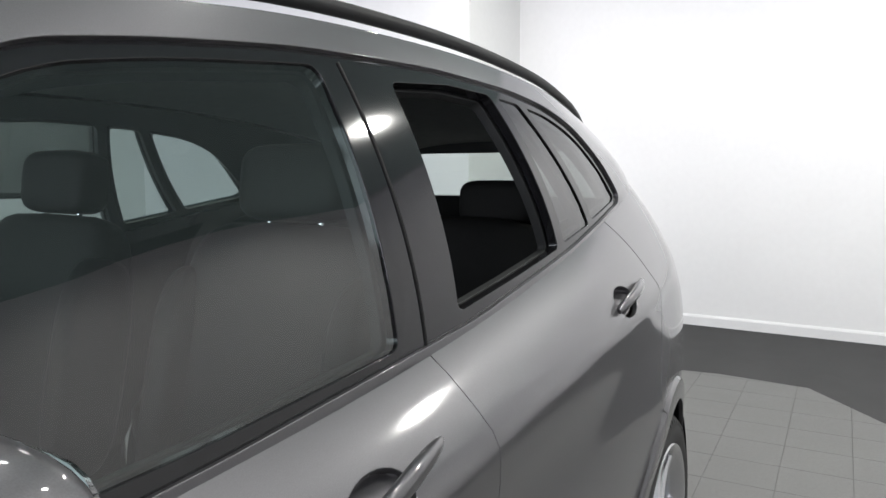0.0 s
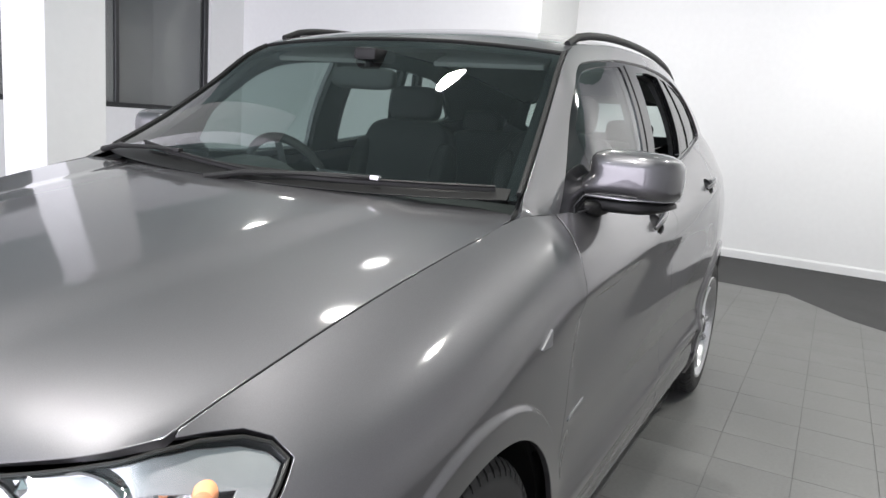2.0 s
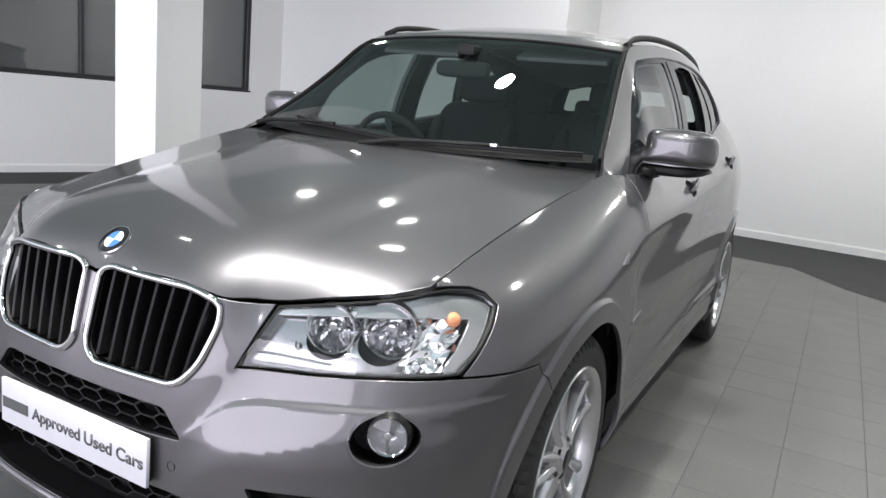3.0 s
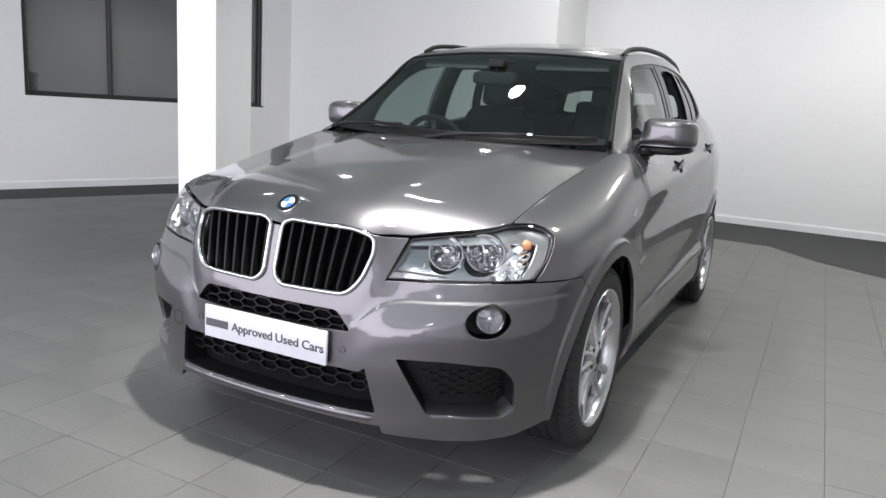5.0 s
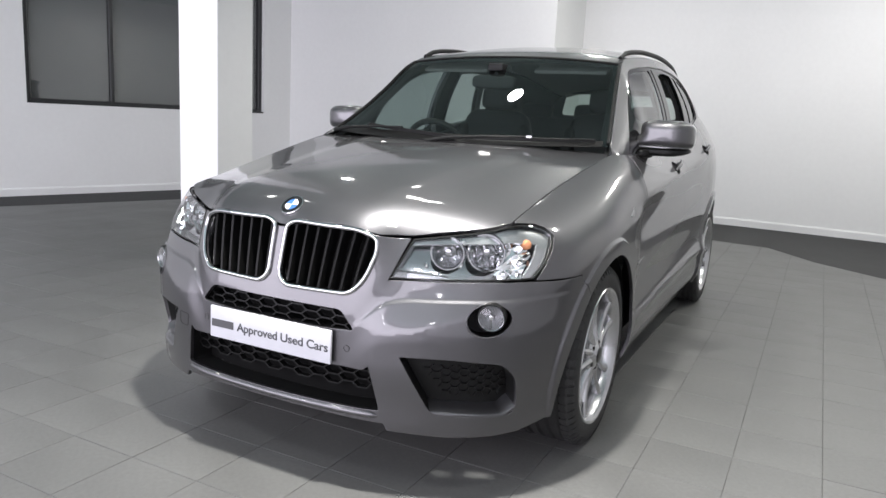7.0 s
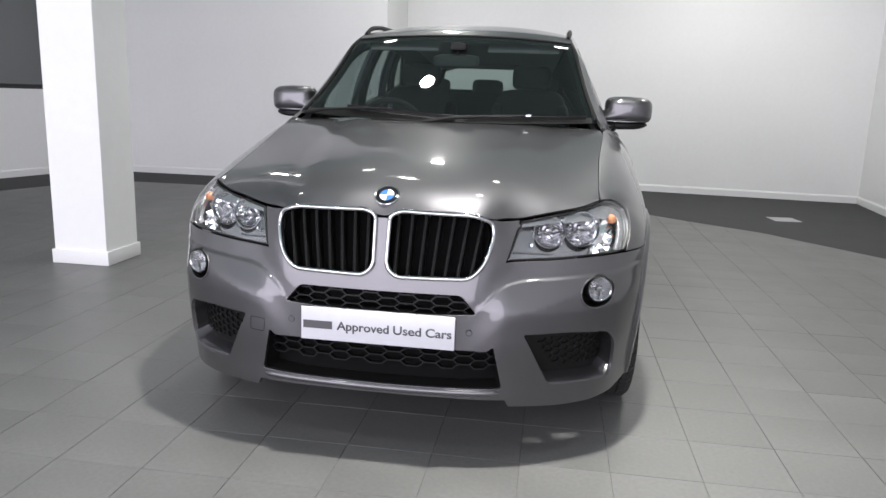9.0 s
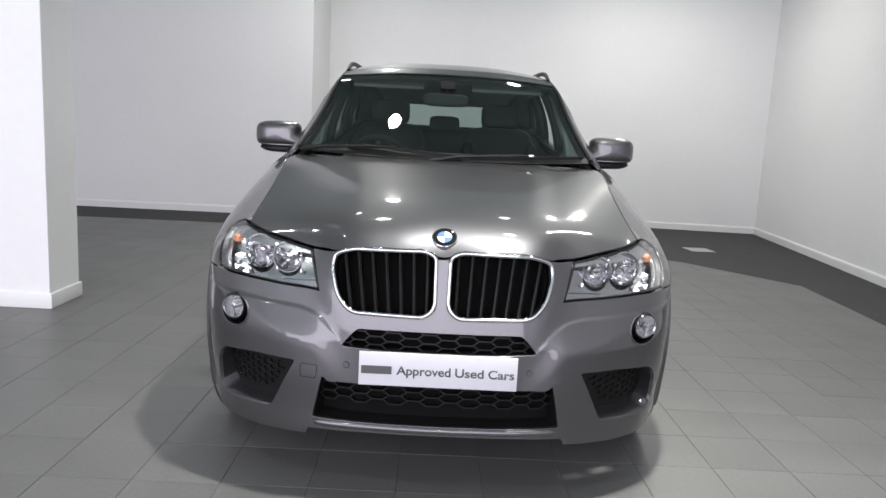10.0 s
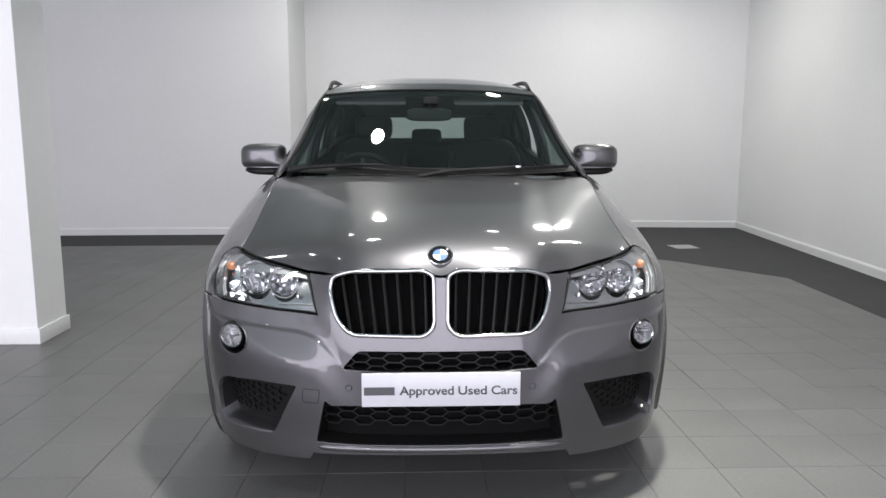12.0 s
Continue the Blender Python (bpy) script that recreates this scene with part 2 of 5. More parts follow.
def resample(points, step):
    out, m = [], len(points)
    for i in range(m):
        p, q = np.array(points[i], float), np.array(points[(i + 1) % m], float)
        n = max(1, int(math.ceil(np.linalg.norm(q - p) / step)))
        out += [tuple(p + (q - p) * k / n) for k in range(n)]
    return out


def inside(poly, pts):
    pts, poly = np.asarray(pts, float), np.asarray(poly, float)
    x, y = pts[:, 0], pts[:, 1]
    res = np.zeros(len(pts), bool)
    for (x0, y0), (x1, y1) in zip(poly, np.roll(poly, -1, 0)):
        if y0 == y1:
            continue
        hit = ((y0 > y) != (y1 > y)) & (x < (x1 - x0) * (y - y0) / (y1 - y0) + x0)
        res ^= hit
    return res


def edge_gap(poly, pts):
    best = np.full(len(pts), 9.0)
    for p, q in zip(poly, np.roll(poly, -1, 0)):
        d = q - p
        f = np.clip(((pts - p) @ d) / max(d @ d, 1e-12), 0, 1)
        best = np.minimum(best, np.linalg.norm(pts - p - f[:, None] * d, axis=1))
    return best


def panel(name, outline, holes, surf, step, mat, parent, label="", depth=0.014, flip=False, lift=0.0, along=None):
    """A pressed panel: the outline with its holes, laid on the surface surf(a, b), with turned-in edges."""
    from mathutils import geometry
    loops = [resample(outline, step)] + [resample(h, step * 0.8) for h in holes]
    pts, edges = [], []
    for lp in loops:
        k = len(pts)
        pts += lp
        edges += [(k + i, k + (i + 1) % len(lp)) for i in range(len(lp))]
    o = np.array(loops[0])
    lo, hi = o.min(0), o.max(0)
    gx, gy = np.meshgrid(np.arange(lo[0], hi[0], step), np.arange(lo[1], hi[1], step))
    gx = gx + (np.arange(gx.shape[0]) % 2)[:, None] * step * 0.5
    grid = np.column_stack((gx.ravel(), gy.ravel()))
    keep = inside(o, grid)
    for h in loops[1:]:
        keep &= ~inside(h, grid)
    grid = grid[keep]
    if len(grid):
        far = np.ones(len(grid), bool)
        for lp in loops:
            far &= edge_gap(np.array(lp), grid) > step * 0.45
        grid = grid[far]
    if along is not None:
        # rows of points that follow a crease, so that it stays crisp
        rows = np.asarray(along, float)
        ok = inside(o, rows)
        for h in loops[1:]:
            ok &= ~inside(h, rows)
        for lp in loops:
            ok &= edge_gap(np.array(lp), rows) > 0.002
        rows = rows[ok]
        clear = np.ones(len(grid), bool)
        for c in range(0, len(rows), 200):
            part_rows = rows[c:c + 200]
            clear &= (np.abs(grid[:, None, 0] - part_rows[None, :, 0]) + np.abs(grid[:, None, 1] - part_rows[None, :, 1])).min(1) > step * 0.6
        grid = np.vstack((grid[clear], rows))
    allp = [Vector(p) for p in pts] + [Vector(p) for p in grid]
    cv, _, cf, _, _, _ = geometry.delaunay_2d_cdt(allp, edges, [], 0, 1e-7)
    uv = np.array([tuple(v) for v in cv])
    tri = np.array([f for f in cf if len(f) == 3])
    mid = uv[tri].mean(1)
    ok = inside(o, mid)
    for h in loops[1:]:
        ok &= ~inside(h, mid)
    tri = tri[ok]
    e = 2e-4
    P = surf(uv[:, 0], uv[:, 1])
    N = np.cross(surf(uv[:, 0] + e, uv[:, 1]) - P, surf(uv[:, 0], uv[:, 1] + e) - P)
    N /= np.linalg.norm(N, axis=1)[:, None] + 1e-12
    if flip:
        N = -N
        tri = tri[:, ::-1]
    P = P + N * lift
    count = {}
    for f in tri:
        for i in range(3):
            a, b = int(f[i]), int(f[(i + 1) % 3])
            count[(a, b)] = count.get((a, b), 0) + 1
    rim = [(a, b) for a, b in count if (b, a) not in count]
    verts, norms, faces = [tuple(p) for p in P], [tuple(q) for q in N], [tuple(int(i) for i in f) for f in tri]
    if depth:
        index = {}
        out_dir = {}
        for a, b in rim:
            d = P[b] - P[a]
            side = np.cross(d, N[a])
            for i in (a, b):
                out_dir[i] = out_dir.get(i, 0) + side / (np.linalg.norm(side) + 1e-12)
        for i, s in out_dir.items():
            s = s / (np.linalg.norm(s) + 1e-12)
            r = 0.0018
            index[i] = len(verts)
            for q, nn in ((P[i], N[i]), (P[i] + s * r * 0.7 - N[i] * r * 0.3, N[i] * 0.7 + s * 0.7), (P[i] + s * r - N[i] * r, s), (P[i] + s * r * 0.5 - N[i] * depth, s)):
                verts.append(tuple(q))
                norms.append(tuple(nn))
        for a, b in rim:
            ia, ib = index[a], index[b]
            for k in range(3):
                faces.append((ia + k, ia + k + 1, ib + k + 1, ib + k))
    return mesh_from(name, verts, faces, mat, parent, label, norms)


# ---- the room ----
def wall(name, a, b, thick, height, holes=(), label="", mat=PLASTER):
    """A wall from a to b (its room face on the left of that way), with openings (s0, s1, z0, z1) cut through."""
    a, b = Vector((*a, 0)), Vector((*b, 0))
    run = (b - a).length
    d = (b - a) / run
    xs = sorted({0.0, run, *[h[0] for h in holes], *[h[1] for h in holes]})
    zs = sorted({0.0, height, *[h[2] for h in holes], *[h[3] for h in holes]})
    bm = bmesh.new()
    inside_cells = set()
    for i in range(len(xs) - 1):
        for j in range(len(zs) - 1):
            cx, cz = (xs[i] + xs[i + 1]) / 2, (zs[j] + zs[j + 1]) / 2
            if not any(h[0] < cx < h[1] and h[2] < cz < h[3] for h in holes):
                inside_cells.add((i, j))
    vert = {}

    def v(i, j, k):
        if (i, j, k) not in vert:
            vert[(i, j, k)] = bm.verts.new((xs[i], -thick * k, zs[j]))
        return vert[(i, j, k)]
    for i, j in inside_cells:
        bm.faces.new((v(i, j, 0), v(i, j + 1, 0), v(i + 1, j + 1, 0), v(i + 1, j, 0)))
        bm.faces.new((v(i, j, 1), v(i + 1, j, 1), v(i + 1, j + 1, 1), v(i, j + 1, 1)))
        for (di, dj), (p, q) in {(-1, 0): ((i, j), (i, j + 1)), (1, 0): ((i + 1, j), (i + 1, j + 1)), (0, -1): ((i, j), (i + 1, j)), (0, 1): ((i, j + 1), (i + 1, j + 1))}.items():
            if (i + di, j + dj) not in inside_cells:
                bm.faces.new((v(*p, 0), v(*q, 0), v(*q, 1), v(*p, 1)))
    bmesh.ops.recalc_face_normals(bm, faces=bm.faces[:])
    ob = part(name, bm, mat, smooth=False)
    ob.matrix_world = Matrix.Translation(a) @ Matrix.Rotation(math.atan2(d.y, d.x), 4, "Z")
    return tagged(ob, label or "plain white painted plaster wall", "wall", kind="structure")


def skirting(name, a, b, height=0.1, thick=0.016):
    a, b = Vector((*a, 0)), Vector((*b, 0))
    d = b - a
    bm = bmesh.new()
    prof = [(0, 0), (thick, 0), (thick, height - 0.02), (thick * 0.45, height), (0, height)]
    ends = []
    for s in (0, d.length):
        ends.append([bm.verts.new((s, y, z)) for y, z in prof])
    for k in range(len(prof)):
        bm.faces.new((ends[0][k], ends[0][(k + 1) % 5], ends[1][(k + 1) % 5], ends[1][k]))
    bm.faces.new(ends[0])
    bm.faces.new(ends[1][::-1])
    bmesh.ops.recalc_face_normals(bm, faces=bm.faces[:])
    ob = part(name, bm, SKIRTING, smooth=False)
    ob.matrix_world = Matrix.Translation(a + Vector((0, 0, 0.002))) @ Matrix.Rotation(math.atan2(d.y, d.x), 4, "Z")
    return tagged(ob, "white glossy skirting board along the wall", "baseboard", kind="structure")


# corners of the room, in order: the room face lies on the left of each run
NE, SE, SW, NW = (4.70, 6.05), (3.25, -9.0), (-10.06, -9.0), (-6.17, 5.34)
STEP_A, STEP_B = (-1.79, 5.46), (-1.72, 6.50)
wall("wall_east", SE, NE, 0.2, CEILING)
wall("wall_north", NE, STEP_B, 0.2, CEILING)
wall("wall_step", STEP_B, STEP_A, 0.2, CEILING)
wall("wall_northwest", STEP_A, NW, 0.2, CEILING)
WIN = (0.50, 3.90, 1.155, 3.0)
wall("wall_west", NW, SW, 0.25, CEILING, [WIN])
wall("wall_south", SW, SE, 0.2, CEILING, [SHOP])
for k, (a, b) in enumerate(((SE, NE), (NE, STEP_B), (STEP_A, NW), (NW, SW))):
    skirting(f"baseboard_{k + 1}", a, b)

ceiling = tagged(part("ceiling", box_bm(16.6, 17.4, 0.12, (-2.6, -1.2, CEILING + 0.06)), CEIL, smooth=False), "plain teal tinted ceiling", "ceiling", kind="structure")
floor = tagged(part("floor", box_bm(16.2, 17.2, 0.1, (-2.6, -1.2, -0.053)), GROUT, smooth=False), "dark grout bed under grey floor tiles", "floor", kind="structure")

# carpet border along the walls
CARPET_EDGE = [(2.6, -9.0), (3.05, -2.6), (3.36, 0.4), (3.45, 2.1), (2.68, 3.12), (2.18, 3.5), (1.65, 3.95), (1.18, 4.60), (0.6, 4.68), (-1.6, 4.45), (-5.3, 4.32), (-6.82, -0.2)]
carpet = prism_bm(CARPET_EDGE + [(-7.66, -0.2), NW, STEP_A, STEP_B, NE, SE], -0.005, 0.0006)
bmesh.ops.triangulate(carpet, faces=carpet.faces[:])
tagged(part("carpet", carpet, CARPET, smooth=False), "charcoal carpet border along the walls", "carpet", kind="structure")

# square column
COL = thing("column", "square white painted column with skirting", "column", pose(-2.70, 0.215, 0, 0, 0, 0))
part("shaft", box_bm(0.40, 0.38, CEILING, (0, 0, CEILING / 2), 0.004, 1), PLASTER, COL)
part("skirting", box_bm(0.43, 0.41, 0.10, (0, 0, 0.05), 0.006, 2), SKIRTING, COL)


# ---- the car: its outer surface ----
# control columns from the nose round the left side to the tail: waist x, y; top edge x, y, z; start of the shoulder; fullness
NOSE = [
    (0.00, -2.270, 0.000, -2.212, 0.850, 0.56, 1.3), (0.18, -2.264, 0.170, -2.208, 0.874, 0.56, 1.3), (0.34, -2.247, 0.330, -2.188, 0.860, 0.56, 1.3),
    (0.48, -2.208, 0.420, -2.125, 0.849, 0.56, 1.2), (0.62, -2.142, 0.550, -2.050, 0.868, 0.60, 1.3), (0.74, -2.060, 0.650, -1.985, 0.886, 0.64, 1.4),
    (0.83, -1.950, 0.713, -1.925, 0.907, 0.67, 1.6),
]
SIDE = [
    (0.897, -1.80, 0.716, -1.78, 0.942, 0.72, 2.1), (0.928, -1.60, 0.722, -1.60, 0.984, 0.75, 2.4), (0.938, -1.40, 0.734, -1.40, 1.028, 0.77, 2.7),
    (0.933, -1.15, 0.757, -1.15, 1.080, 0.80, 3.0), (0.928, -0.95, 0.774, -0.95, 1.114, 0.84, 3.0), (0.926, -0.80, 0.812, -0.80, 1.114, 0.90, 2.6),
    (0.925, -0.20, 0.806, -0.20, 1.110, 0.93, 2.0), (0.926, 0.40, 0.796, 0.40, 1.150, 0.95, 2.1), (0.932, 0.95, 0.780, 0.95, 1.228, 0.98, 2.4),
]
TAIL = [
    (0.930, 1.30, 0.758, 1.30, 1.290, 0.95, 2.2), (0.882, 1.75, 0.696, 1.75, 1.360, 0.93, 2.0), (0.780, 2.05, 0.605, 2.00, 1.360, 0.90, 1.5),
    (0.640, 2.24, 0.500, 2.11, 1.300, 0.90, 1.4), (0.350, 2.335, 0.250, 2.17, 1.200, 0.90, 1.3), (0.000, 2.345, 0.000, 2.18, 1.180, 0.90, 1.3),
]
COLUMNS = np.array(NOSE + SIDE + TAIL)
MIRRORED = COLUMNS[1:7][::-1] * np.array((-1, 1, -1, 1, 1, 1, 1))
NET = np.vstack((MIRRORED, COLUMNS))
KT = np.arange(len(NET)) - 6.0
AXLE_F, AXLE_R, HUB, ARCH = -1.405, 1.405, 0.352, 0.402


def crease_z(x):
    """Height of the crease over the bumper's cheeks."""
    return smooth_keys((0.0, 0.30, 0.345, 0.385, 0.415, 0.45, 0.56, 0.66, 0.76, 0.95), (0.50, 0.538, 0.580, 0.619, 0.642, 0.653, 0.662, 0.667, 0.672, 0.690), np.clip(np.abs(x), 0, 0.94))


def shell(k, z):
    """The body side at column k (0 at the nose, 9 over the front wheel) and height z."""
    k, z = np.asarray(k, float), np.asarray(z, float)
    hand = np.where(k < 0, -1.0, 1.0)
    k = np.abs(k)
    c = smooth_keys(KT, NET, np.clip(k, -6, 21))
    s = np.clip((z - c[:, 5]) / (c[:, 4] - c[:, 5]), 0, 1.6)
    g = np.where(s > 0, np.abs(s) ** c[:, 6], 0)
    x, y = c[:, 0] + (c[:, 2] - c[:, 0]) * g, c[:, 1] + (c[:, 3] - c[:, 1]) * g
    c2 = smooth_keys(KT, NET[:, :2], np.clip(k + 1e-3, -6, 21)) - smooth_keys(KT, NET[:, :2], np.clip(k - 1e-3, -6, 21))
    ln = np.hypot(c2[:, 0], c2[:, 1]) + 1e-9
    nx, ny = c2[:, 1] / ln, -c2[:, 0] / ln
    a = np.abs(k)
    front = 1 - step01(6.2, 8.0, a)
    # tuck under the sills and bumpers
    d = -0.05 * np.clip((0.36 - 0.06 * front - z) / 0.16, 0, 2) ** 2 * (0.45 + 0.55 * (1 - front))
    # shelf of the front bumper: fuller below, set back under the lamps
    edge = crease_z(x)
    under = edge - z
    ramp = step01(-0.008, 0.008, under) * 0.26 + 0.74 * step01(-0.01, 0.13, under)
    d += front * 0.021 * (ramp - 0.3 * step01(-0.12, -0.02, under)) * step01(1.55, 2.5, a) * step01(0.27, 0.46, z) * (1 - step01(5.4, 7.6, a))
    corner = step01(4.6, 6.4, a) * (1 - step01(8.2, 9.0, a))
    d -= corner * 0.010 * np.clip((0.60 - z) / 0.25, 0, 1.4) ** 1.5
    # flutes of the doors, a swage by the handles and the sill crease
    door = step01(10.3, 12.0, k) * (1 - step01(15.5, 17.5, k))
    sw = 0.965 + 0.075 * (y + 0.6)
    d += door * (0.010 * np.exp(-(((z - sw) / 0.035) ** 2)) - 0.014 * np.exp(-(((z - sw + 0.13) / 0.10) ** 2)))
    low = 0.40 + 0.05 * step01(-1.0, 1.0, y)
    d += door * (0.012 * np.exp(-(((z - low) / 0.03) ** 2)) - 0.014 * np.exp(-(((z - low - 0.13) / 0.09) ** 2)))
    # lips round the wheel openings
    for ax in (AXLE_F, AXLE_R):
        r = np.hypot(y - ax, z - HUB)
        d += (a > 6.3) * 0.012 * step01(ARCH + 0.068, ARCH + 0.052, r)
    return np.column_stack((hand * (x + nx * d), y + ny * d, z))


def flank(y, z, lo=5.0, hi=19.0):
    """The left body side at (y, z)."""
    y, z = np.asarray(y, float), np.asarray(z, float)
    a, b = np.full(len(y), lo), np.full(len(y), hi)
    for _ in range(34):
        m = (a + b) / 2
        less = shell(m, z)[:, 1] < y
        a, b = np.where(less, m, a), np.where(less, b, m)
    return shell((a + b) / 2, z)


def front_k(x, z):
    """Column at which the nose reaches x at height z."""
    x, z = np.atleast_1d(np.asarray(x, float)), np.atleast_1d(np.asarray(z, float))
    s = np.sign(x)
    a, b = np.zeros(len(x)), np.full(len(x), 8.5)
    for _ in range(34):
        m = (a + b) / 2
        less = shell(m, z)[:, 0] < np.abs(x)
        a, b = np.where(less, m, a), np.where(less, b, m)
    return s * (a + b) / 2


def side_k(y, z):
    y, z = np.atleast_1d(np.asarray(y, float)), np.atleast_1d(np.asarray(z, float))
    a, b = np.full(len(y), 5.0), np.full(len(y), 19.0)
    for _ in range(34):
        m = (a + b) / 2
        less = shell(m, z)[:, 1] < y
        a, b = np.where(less, m, a), np.where(less, b, m)
    return (a + b) / 2


KU = 0.145  # metres to a column at the nose, to keep its triangles even


def nose(u, z):
    return shell(np.asarray(u) / KU, z)


def nose_xz(points):
    """An outline given as seen from the front (x, z), in the nose's own (u, z)."""
    p = np.array(points, float)
    return [(float(k) * KU, float(z)) for k, z in zip(front_k(p[:, 0], p[:, 1]), p[:, 1])]


def mirror_x(points):
    return [(-x, z) for x, z in points][::-1]


def flank_right(y, z):
    p = flank(y, z)
    return p * np.array((-1, 1, 1))


# bonnet: crown, side edges and leading edge
def bonnet(x, y):
    x, y = np.asarray(x, float), np.asarray(y, float)
    ax = np.abs(x)
    side = smooth_keys(NET[12:18, 3], NET[12:18, [2, 4]], np.clip(y, -1.925, -0.95))
    xe, ze = side[:, 0], side[:, 1] + np.clip(-1.925 - y, 0, 1) * -0.22
    zc = smooth_keys((-2.25, -2.12, -2.0, -1.8, -1.5, -1.2, -1.0), (0.925, 0.958, 0.985, 1.02, 1.064, 1.104, 1.130), y)
    f = np.clip(ax / xe, 0, 1.3)
    z = zc + (ze - zc) * f**2.2
    # raised centre with soft shoulders that run together towards the nose
    xs = 0.33 + 0.14 * (y + 2.1) / 1.1
    z += 0.009 * step01(xs + 0.07, xs - 0.06, ax) * step01(-2.2, -1.9, y)
    edge = smooth_keys(NET[6:13, 2], NET[6:13, [3, 4]], np.clip(ax, 0, 0.7129))
    q = np.clip(y - edge[:, 0], 0, 9)
    ref_side = smooth_keys(NET[12:18, 3], NET[12:18, [2, 4]], np.clip(edge[:, 0], -1.925, -0.95))
    zc0 = smooth_keys((-2.25, -2.12, -2.0, -1.8, -1.5, -1.2, -1.0), (0.925, 0.958, 0.985, 1.02, 1.064, 1.104, 1.130), edge[:, 0])
    f0 = np.clip(ax / ref_side[:, 0], 0, 1.3)
    z0 = zc0 + (ref_side[:, 1] - zc0 + np.clip(-1.925 - edge[:, 0], 0, 1) * -0.22) * f0**2.2 + 0.009 * step01(0.33 + 0.14 * (edge[:, 0] + 2.1) / 1.1 + 0.07, 0.33 + 0.14 * (edge[:, 0] + 2.1) / 1.1 - 0.06, ax) * step01(-2.2, -1.9, edge[:, 0])
    z -= (z0 - edge[:, 1]) * np.exp(-q / 0.058)
    return np.column_stack((x, y, z))


# roof edge from the foot of the windscreen pillar to the tail: y, x, z
EAVE = [
    (-1.02, 0.772, 1.084), (-0.90, 0.748, 1.152), (-0.715, 0.704, 1.264), (-0.53, 0.662, 1.398), (-0.375, 0.628, 1.520), (-0.28, 0.608, 1.566),
    (0.0, 0.612, 1.612), (0.5, 0.622, 1.640), (1.0, 0.612, 1.635), (1.25, 0.598, 1.622), (1.55, 0.573, 1.585), (1.9, 0.535, 1.525), (2.2, 0.500, 1.475),
]
EAVE = np.array(EAVE)
BELT = NET[15:25]


def eave(y):
    return smooth_keys(EAVE[:, 0], EAVE[:, 1:], np.asarray(y, float))


def cabin_side(y, z):
    """The left side of the upper body, from the waist to the roof edge."""
    y, z = np.asarray(y, float), np.asarray(z, float)
    b = smooth_keys(BELT[:, 3], BELT[:, [2, 4]], y)
    e = eave(y)
    w = np.clip((z - b[:, 1]) / np.maximum(e[:, 1] - b[:, 1], 0.03), -0.3, 1.2)
    bow = 0.035 * np.clip((e[:, 1] - b[:, 1]) / 0.36, 0, 1)
    x = b[:, 0] + (e[:, 0] - b[:, 0]) * w + 4 * bow * w * (1 - w) * (w > 0)
    return np.column_stack((x, y, z))


def cabin_right(y, z):
    return cabin_side(y, z) * np.array((-1, 1, 1))


def roof(x, y):
    x, y = np.asarray(x, float), np.asarray(y, float)
    e = eave(y)
    c = smooth_keys((-0.42, -0.3, 0.0, 0.5, 1.0, 1.5, 2.2), (1.530, 1.588, 1.658, 1.712, 1.718, 1.680, 1.560), y)
    f = np.clip(np.abs(x) / e[:, 0], 0, 1.05)
    return np.column_stack((x, y, c + (e[:, 1] - c) * f**2.6))


def screen(a, b):
    """The windscreen: a from -1 to 1 across, b from 0 at the foot to 1 at the roof."""
    a, b = np.asarray(a, float), np.asarray(b, float)
    e = eave(-0.905 + 0.595 * b)
    yc = -1.085 + 0.730 * b
    ys = -0.905 + 0.595 * b
    zc = 1.130 + 0.448 * b + 0.05 * b * (1 - b)
    zs = e[:, 1] - 0.004
    f = np.abs(a) ** 2.2
    return np.column_stack((a * (e[:, 0] - 0.012), yc + (ys - yc) * f, zc + (zs - zc) * f))


car = thing("car", "grey metallic family car with an open rear side window", "car")

# ---- body panels ----
# front bumper skin: outline from its lower edge to the lamps and bonnet, as seen from the front
F_TOP = [(0.424, 0.770), (0.408, 0.715), (0.55, 0.718), (0.70, 0.726), (0.80, 0.728), (0.862, 0.726)]


def top_z(k):
    return float(smooth_keys(KT, NET[:, 4], np.array([float(k)]))[0])


top_half = [(k * KU, top_z(k) - 0.004) for k in np.linspace(0, 3.2, 22)] + nose_xz(F_TOP) + [(float(side_k(-1.738, 0.727)[0]) * KU, 0.727)]
arch_half = []
for i in range(9):
    a = radians(132.8 + i * 7.6)
    r = ARCH * (1 + 0.12 * max(0.0, (math.degrees(a) - 148) / 45) ** 1.5)
    arch_half.append((AXLE_F + math.cos(a) * r, HUB + math.sin(a) * r))
arch_k = [(float(side_k(y, z)[0]) * KU, z) for y, z in arch_half if z < 0.70]
low_half = [(float(side_k(-1.875, 0.240)[0]) * KU, 0.240)] + nose_xz([(0.80, 0.222), (0.62, 0.216), (0.444, 0.226), (0.433, 0.250), (0.25, 0.255), (0.0, 0.257)])
half = top_half + arch_k + low_half
bumper_outline = half[:-1] + [low_half[-1]] + mirror_x(half[1:-1])
KIDNEY = [(0.024, 0.855), (0.060, 0.872), (0.30, 0.868), (0.358, 0.846), (0.366, 0.80), (0.345, 0.715), (0.300, 0.664), (0.055, 0.660), (0.022, 0.690)]
SLOT = [(-0.330, 0.548), (-0.275, 0.612), (0.275, 0.612), (0.330, 0.548), (0.2, 0.541), (-0.2, 0.541)]
LOWER = [(-0.421, 0.290), (-0.387, 0.446), (-0.366, 0.426), (0.366, 0.426), (0.387, 0.446), (0.421, 0.290), (0.25, 0.288), (-0.25, 0.288)]
